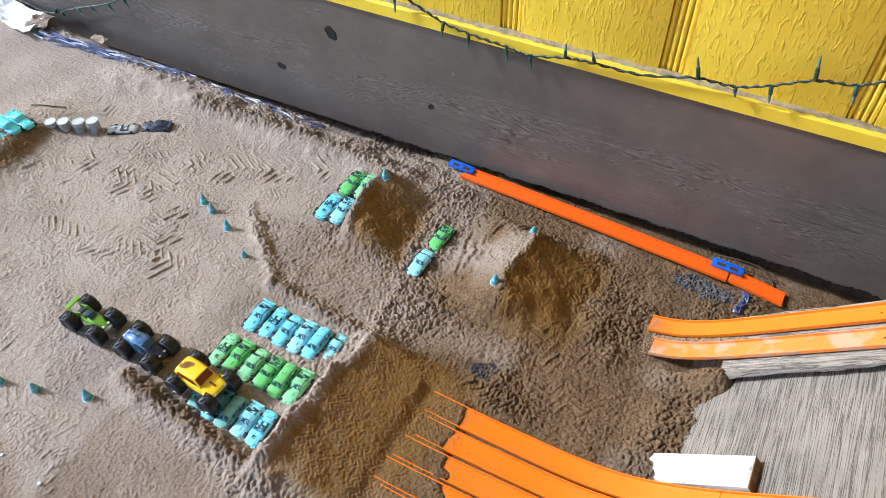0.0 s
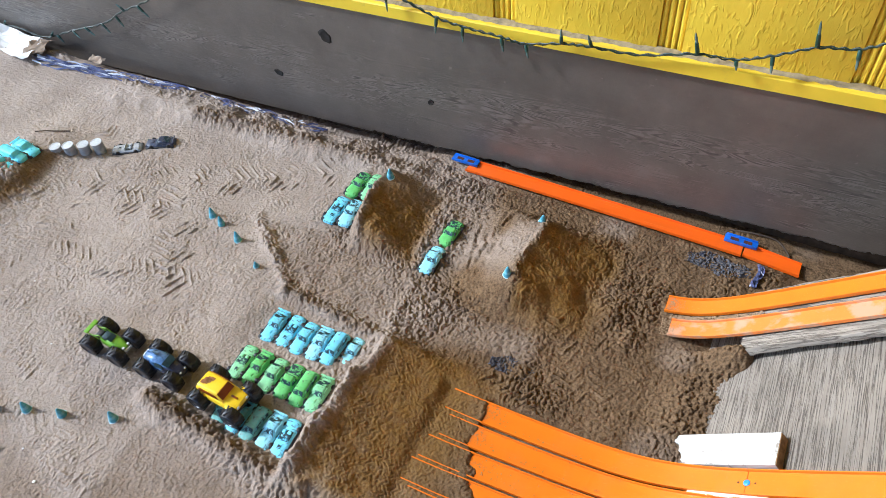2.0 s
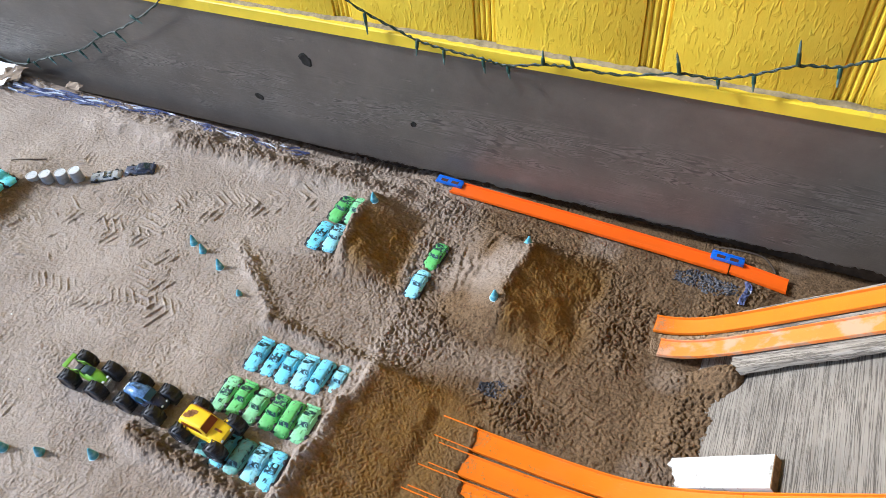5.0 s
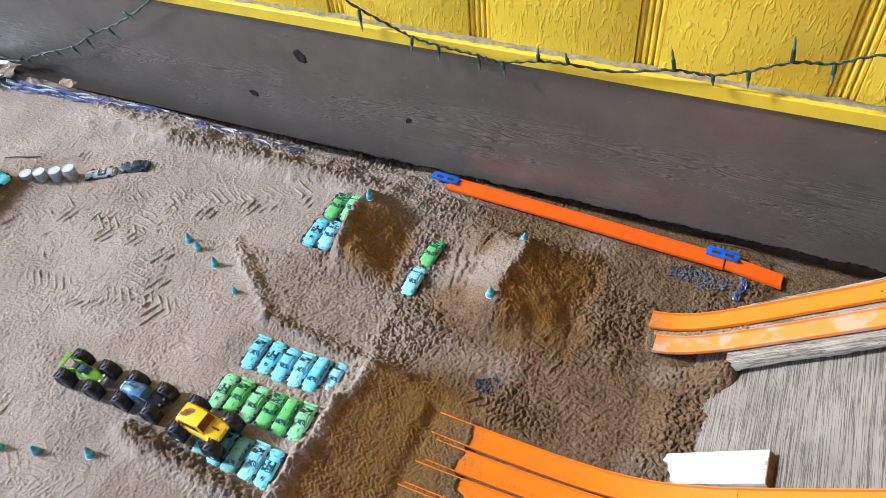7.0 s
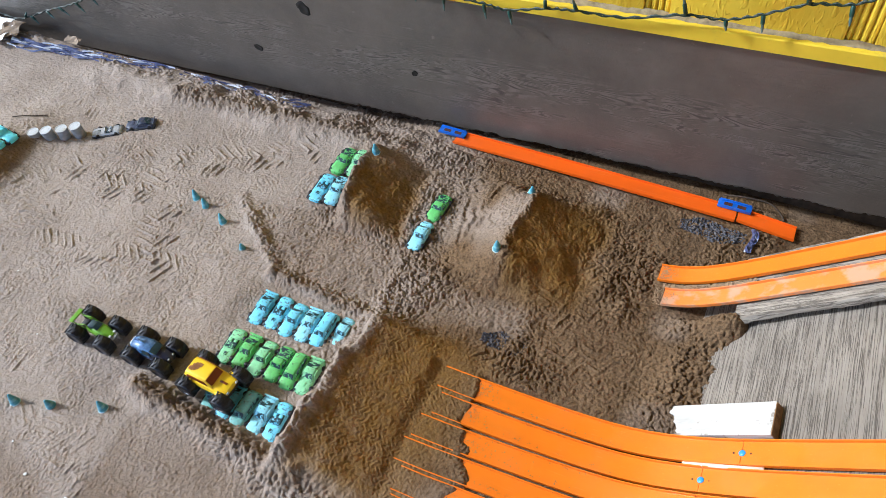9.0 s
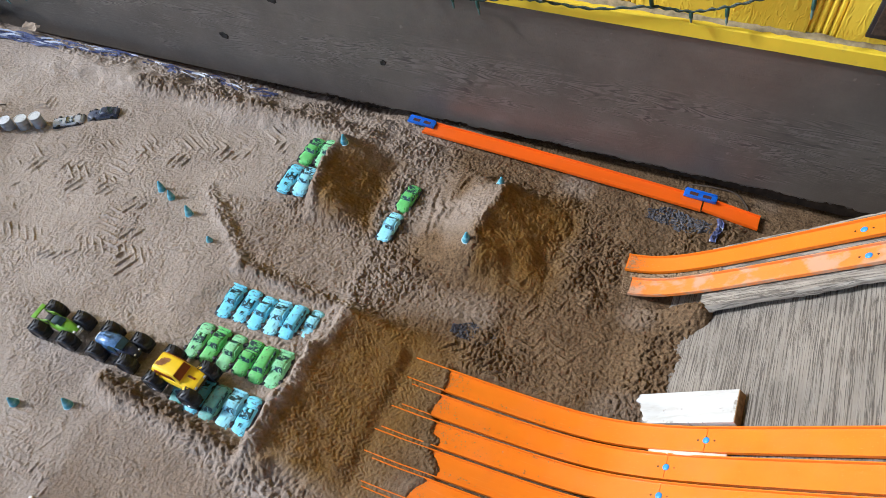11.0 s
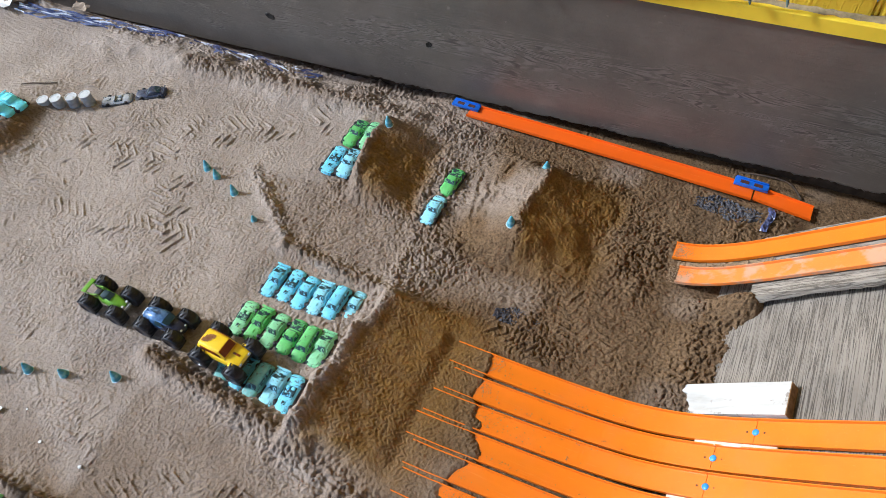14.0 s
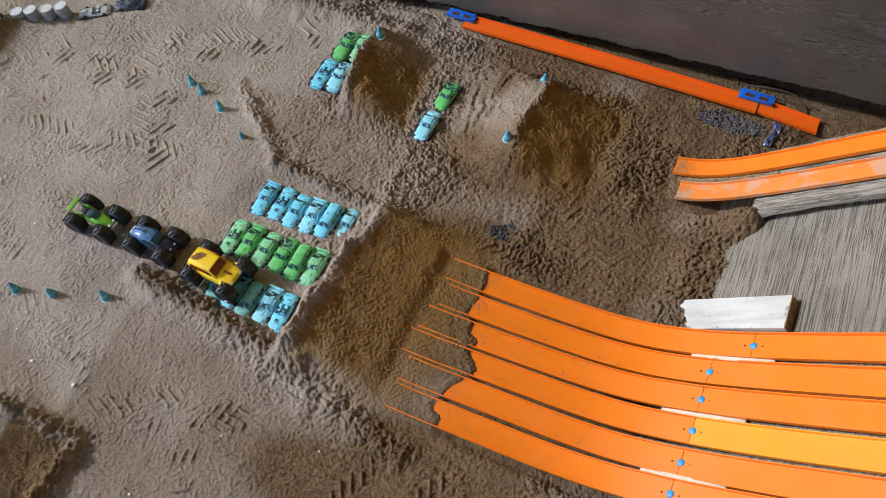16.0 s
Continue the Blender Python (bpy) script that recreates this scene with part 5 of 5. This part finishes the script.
# ---- plastic sheet edges, paper and scraps ----
def crumple(name, outline_fn, nu, nv, height, material, label, category, seed, kind=""):
    """A thin crinkled sheet with thickness; outline_fn maps u, v in 0..1 to x, y."""
    rr = np.random.RandomState(seed)
    U, V = np.meshgrid(np.linspace(0, 1, nu), np.linspace(0, 1, nv), indexing="ij")
    hgt = rr.rand(nu, nv) * height
    bm = bmesh.new()
    top, low = {}, {}
    for i in range(nu):
        for j in range(nv):
            x, y, z = outline_fn(U[i, j], V[i, j])
            top[i, j] = bm.verts.new((x, y, z + hgt[i, j] + 0.0008))
            low[i, j] = bm.verts.new((x, y, z + hgt[i, j]))
    for i in range(nu - 1):
        for j in range(nv - 1):
            bm.faces.new((top[i, j], top[i + 1, j], top[i + 1, j + 1], top[i, j + 1]))
            bm.faces.new((low[i, j + 1], low[i + 1, j + 1], low[i + 1, j], low[i, j]))
    edge = [(i, 0) for i in range(nu)] + [(nu - 1, j) for j in range(1, nv)] + [(i, nv - 1) for i in range(nu - 2, -1, -1)] + [(0, j) for j in range(nv - 2, 0, -1)]
    for a, b in zip(edge, edge[1:] + edge[:1]):
        bm.faces.new((low[a], low[b], top[b], top[a]))
    ob = part(name, bm, material, smooth=False)
    return tagged(ob, label, category, kind=kind)


def strip(x0, x1, wide, seed):
    """One folded edge of the ground sheet, showing as thin white and blue folds."""
    holder = thing("plastic_sheet", pose(0, 0, 0), "crinkled blue and white plastic sheet edge along the fascia", "plastic sheet")
    rr = random.Random(seed)
    for k in range(10):
        off = -0.044 - wide * k / 10
        ph = rr.random() * 6
        rings = []
        a, b = x0 + rr.uniform(0, 0.08), x1 - rr.uniform(0, 0.08)
        for x in np.linspace(a, b, 60):
            y = off + 0.10 * min(0.0, x + 0.78) + 0.003 * math.sin(x * 31 + ph) + 0.002 * math.sin(x * 83 + ph * 2)
            z = max(sand_at(x, y), -0.012) + 0.005 + 0.004 * math.sin(x * 47 + ph) + 0.002 * rr.random()
            w = 0.0010 + 0.0016 * abs(math.sin(x * 23 + ph))
            rings.append([(x, y - w, z - 0.002), (x, y, z + 0.002), (x, y + w, z - 0.001), (x, y, z - 0.003)])
        part("fold", loft(bmesh.new(), rings), TARP_WHITE if k % 3 == 1 else TARP_BLUE, holder, smooth=False)


strip(-1.26, -0.70, 0.036, 3)
strip(-0.68, -0.29, 0.034, 6)
for cx, cy, wx, wy, seed in ((0.375, -0.492, 0.042, 0.018, 1), (0.655, -0.112, 0.062, 0.024, 2)):
    def patch(u, v, cx=cx, cy=cy, wx=wx, wy=wy, seed=seed):
        a = 1 - 0.35 * math.sin(u * 9 + seed) * (v - 0.5)
        x, y = cx + (u - 0.5) * 2 * wx, cy + (v - 0.5) * 2 * wy * a * math.sin(math.pi * min(max(u, 0.08), 0.92)) ** 0.5
        return x, y, sand_at(x, y) - 0.0015
    crumple("plastic_sheet", patch, 44, 20, 0.008, TARP_DARK, "dark speckled plastic ground sheet showing through worn sand", "plastic sheet", seed)
crumple("plastic_sheet", lambda u, v: (0.722 + 0.012 * v + 0.004 * math.sin(5 * u), -0.085 - 0.06 * u, sand_at(0.72, -0.11) + 0.006), 14, 5, 0.006, TARP_BLUE, "fold of dark blue plastic sheet beside the orange track", "plastic sheet", 9)
crumple("paper_scrap", lambda u, v: (-1.60 + 0.36 * u, -0.125 + 0.09 * v + 0.02 * math.sin(4 * u), 0.012 + 0.010 * math.sin(7 * u + v)), 12, 6, 0.012, WHITE_PAPER, "large crumpled white paper scrap against the fascia", "paper", 4)
crumple("paper_scrap", lambda u, v: (-1.27 + 0.055 * u, -0.115 + 0.05 * v + 0.02 * u, 0.018 + 0.012 * v), 6, 5, 0.012, CARD, "torn light brown card lying on plastic", "card", 5)
crumple("paper_scrap", lambda u, v: (-1.075 + 0.05 * u, -0.062 + 0.022 * v, 0.010 + 0.004 * v), 6, 4, 0.006, CARD, "small torn brown card by the fascia", "card", 7)
crumple("paper_scrap", lambda u, v: (-0.402 + 0.030 * u, -1.018 + (0.016 - 0.010 * abs(u - 0.5)) * v + 0.012 * u, sand_at(-0.39, -1.01) + 0.003), 6, 5, 0.003, WHITE_PAPER, "torn white paper scrap on sand", "paper", 8)


def pebbles():
    rr = random.Random(21)
    bm = bmesh.new()
    for x, y, r in ((-0.265, -1.015, 0.0032), (-0.17, -1.02, 0.0036), (0.10, -0.99, 0.002), (-0.33, -0.98, 0.002), (0.02, -1.12, 0.002), (-0.60, -0.70, 0.002), (-0.45, -0.80, 0.0018), (0.25, -0.95, 0.0018)):
        got = bmesh.ops.create_icosphere(bm, subdivisions=1, radius=r)["verts"]
        for v in got:
            v.co = Vector((v.co.x * rr.uniform(0.8, 1.2), v.co.y * rr.uniform(0.8, 1.2), v.co.z * 0.6)) + Vector((x, y, sand_at(x, y) + 0.003))
    tagged(part("pebbles", bm, WHITE_PAPER), "tiny white pebbles and chips scattered on sand", "pebbles", kind="stuff")


pebbles()
bm = tube(glide([Vector(p) for p in ((-0.965, -0.352, 0.018), (-0.94, -0.340, 0.019), (-0.915, -0.330, 0.018), (-0.885, -0.315, 0.016))], 6), 0.0015)
tagged(part("twig", bm, TWIG), "thin dark twig lying on the sand", "twig")
bm = tube(glide([Vector(p) for p in ((0.655, -0.012, 0.004), (0.70, -0.016, 0.016), (0.745, -0.014, 0.012), (0.772, -0.03, 0.0), (0.775, -0.045, -0.002))], 6), 0.0018)
tagged(part("cable", bm, TWIG), "thin dark cable bent beside the wall track", "cable")


# ---- loose sand on the track ends ----
GRAIN = plain_material("loose_sand_grain", (0.36, 0.25, 0.15), 0.95, 0, 0.3, 300)


def loose_sand():
    rr = np.random.RandomState(31)
    verts, faces = [], []
    shape = [(1, 0, 0), (0, 1, 0), (-1, 0, 0), (0, -1, 0), (0, 0, 1), (0, 0, -1)]
    tris = [(0, 1, 4), (1, 2, 4), (2, 3, 4), (3, 0, 4), (1, 0, 5), (2, 1, 5), (3, 2, 5), (0, 3, 5)]

    def grain(x, y, z, r):
        at = len(verts)
        a = rr.rand() * 6.3
        k = 0.6 + 0.8 * rr.rand(3)
        for p in shape:
            q = (p[0] * k[0] * r, p[1] * k[1] * r, p[2] * k[2] * r * 0.7)
            verts.append((x + q[0] * math.cos(a) - q[1] * math.sin(a), y + q[0] * math.sin(a) + q[1] * math.cos(a), z + q[2]))
        faces.extend((at + i, at + j, at + k2) for i, j, k2 in tris)

    for lane_no in range(6):
        yc = -0.5885 - 0.0458 * lane_no
        for _ in range(170):
            x = 0.352 + abs(rr.randn()) * (0.022 + 0.03 * (lane_no in (2, 5)))
            y = yc + rr.uniform(-0.0175, 0.0175)
            grain(x, y, lane_height(x, 0.672, 0.05, 0.003) + 0.0022, rr.uniform(0.0004, 0.0012))
        for _ in range(36):
            x, y = rr.uniform(0.40, 0.62), yc + rr.choice([-1, 1]) * rr.uniform(0.012, 0.018)
            grain(x, y, lane_height(x, 0.672, 0.05, 0.003) + 0.0022, rr.uniform(0.0005, 0.0013))
    for yc in (-0.2515, -0.3045):
        for _ in range(240):
            x, y = 0.590 + abs(rr.randn()) * 0.016, yc + rr.uniform(-0.019, 0.019)
            grain(x, y, lane_height(x, 0.637, 0.033, 0.004) + 0.0022, rr.uniform(0.0004, 0.0013))
    for _ in range(900):
        x = rr.uniform(0.60, 0.74)
        grain(x, -0.2780 + rr.uniform(-0.005, 0.005), lane_height(x, 0.637, 0.033, 0.004) + 0.001, rr.uniform(0.0007, 0.0018))
    me = bpy.data.meshes.new("sand_grains")
    me.from_pydata(verts, [], faces)
    me.materials.append(GRAIN)
    tagged(new("sand_grains", me), "loose sand grains scattered over the orange track ends", "sand", kind="stuff")


loose_sand()


# ---- dark cover plate on the siding ----
cover = thing("wall_plate", pose(0.858, 0.012, 0.446), "dark brown rectangular cover plate fixed to yellow siding", "wall plate")
part("plate", box(-0.025, 0.025, -0.007, 0.0005, -0.056, 0.056, 0.0015), CHASSIS, cover)
part("flap", box(-0.019, 0.019, -0.0095, -0.0065, -0.048, 0.048, 0.0012), TWIG, cover, "dark hinged flap")
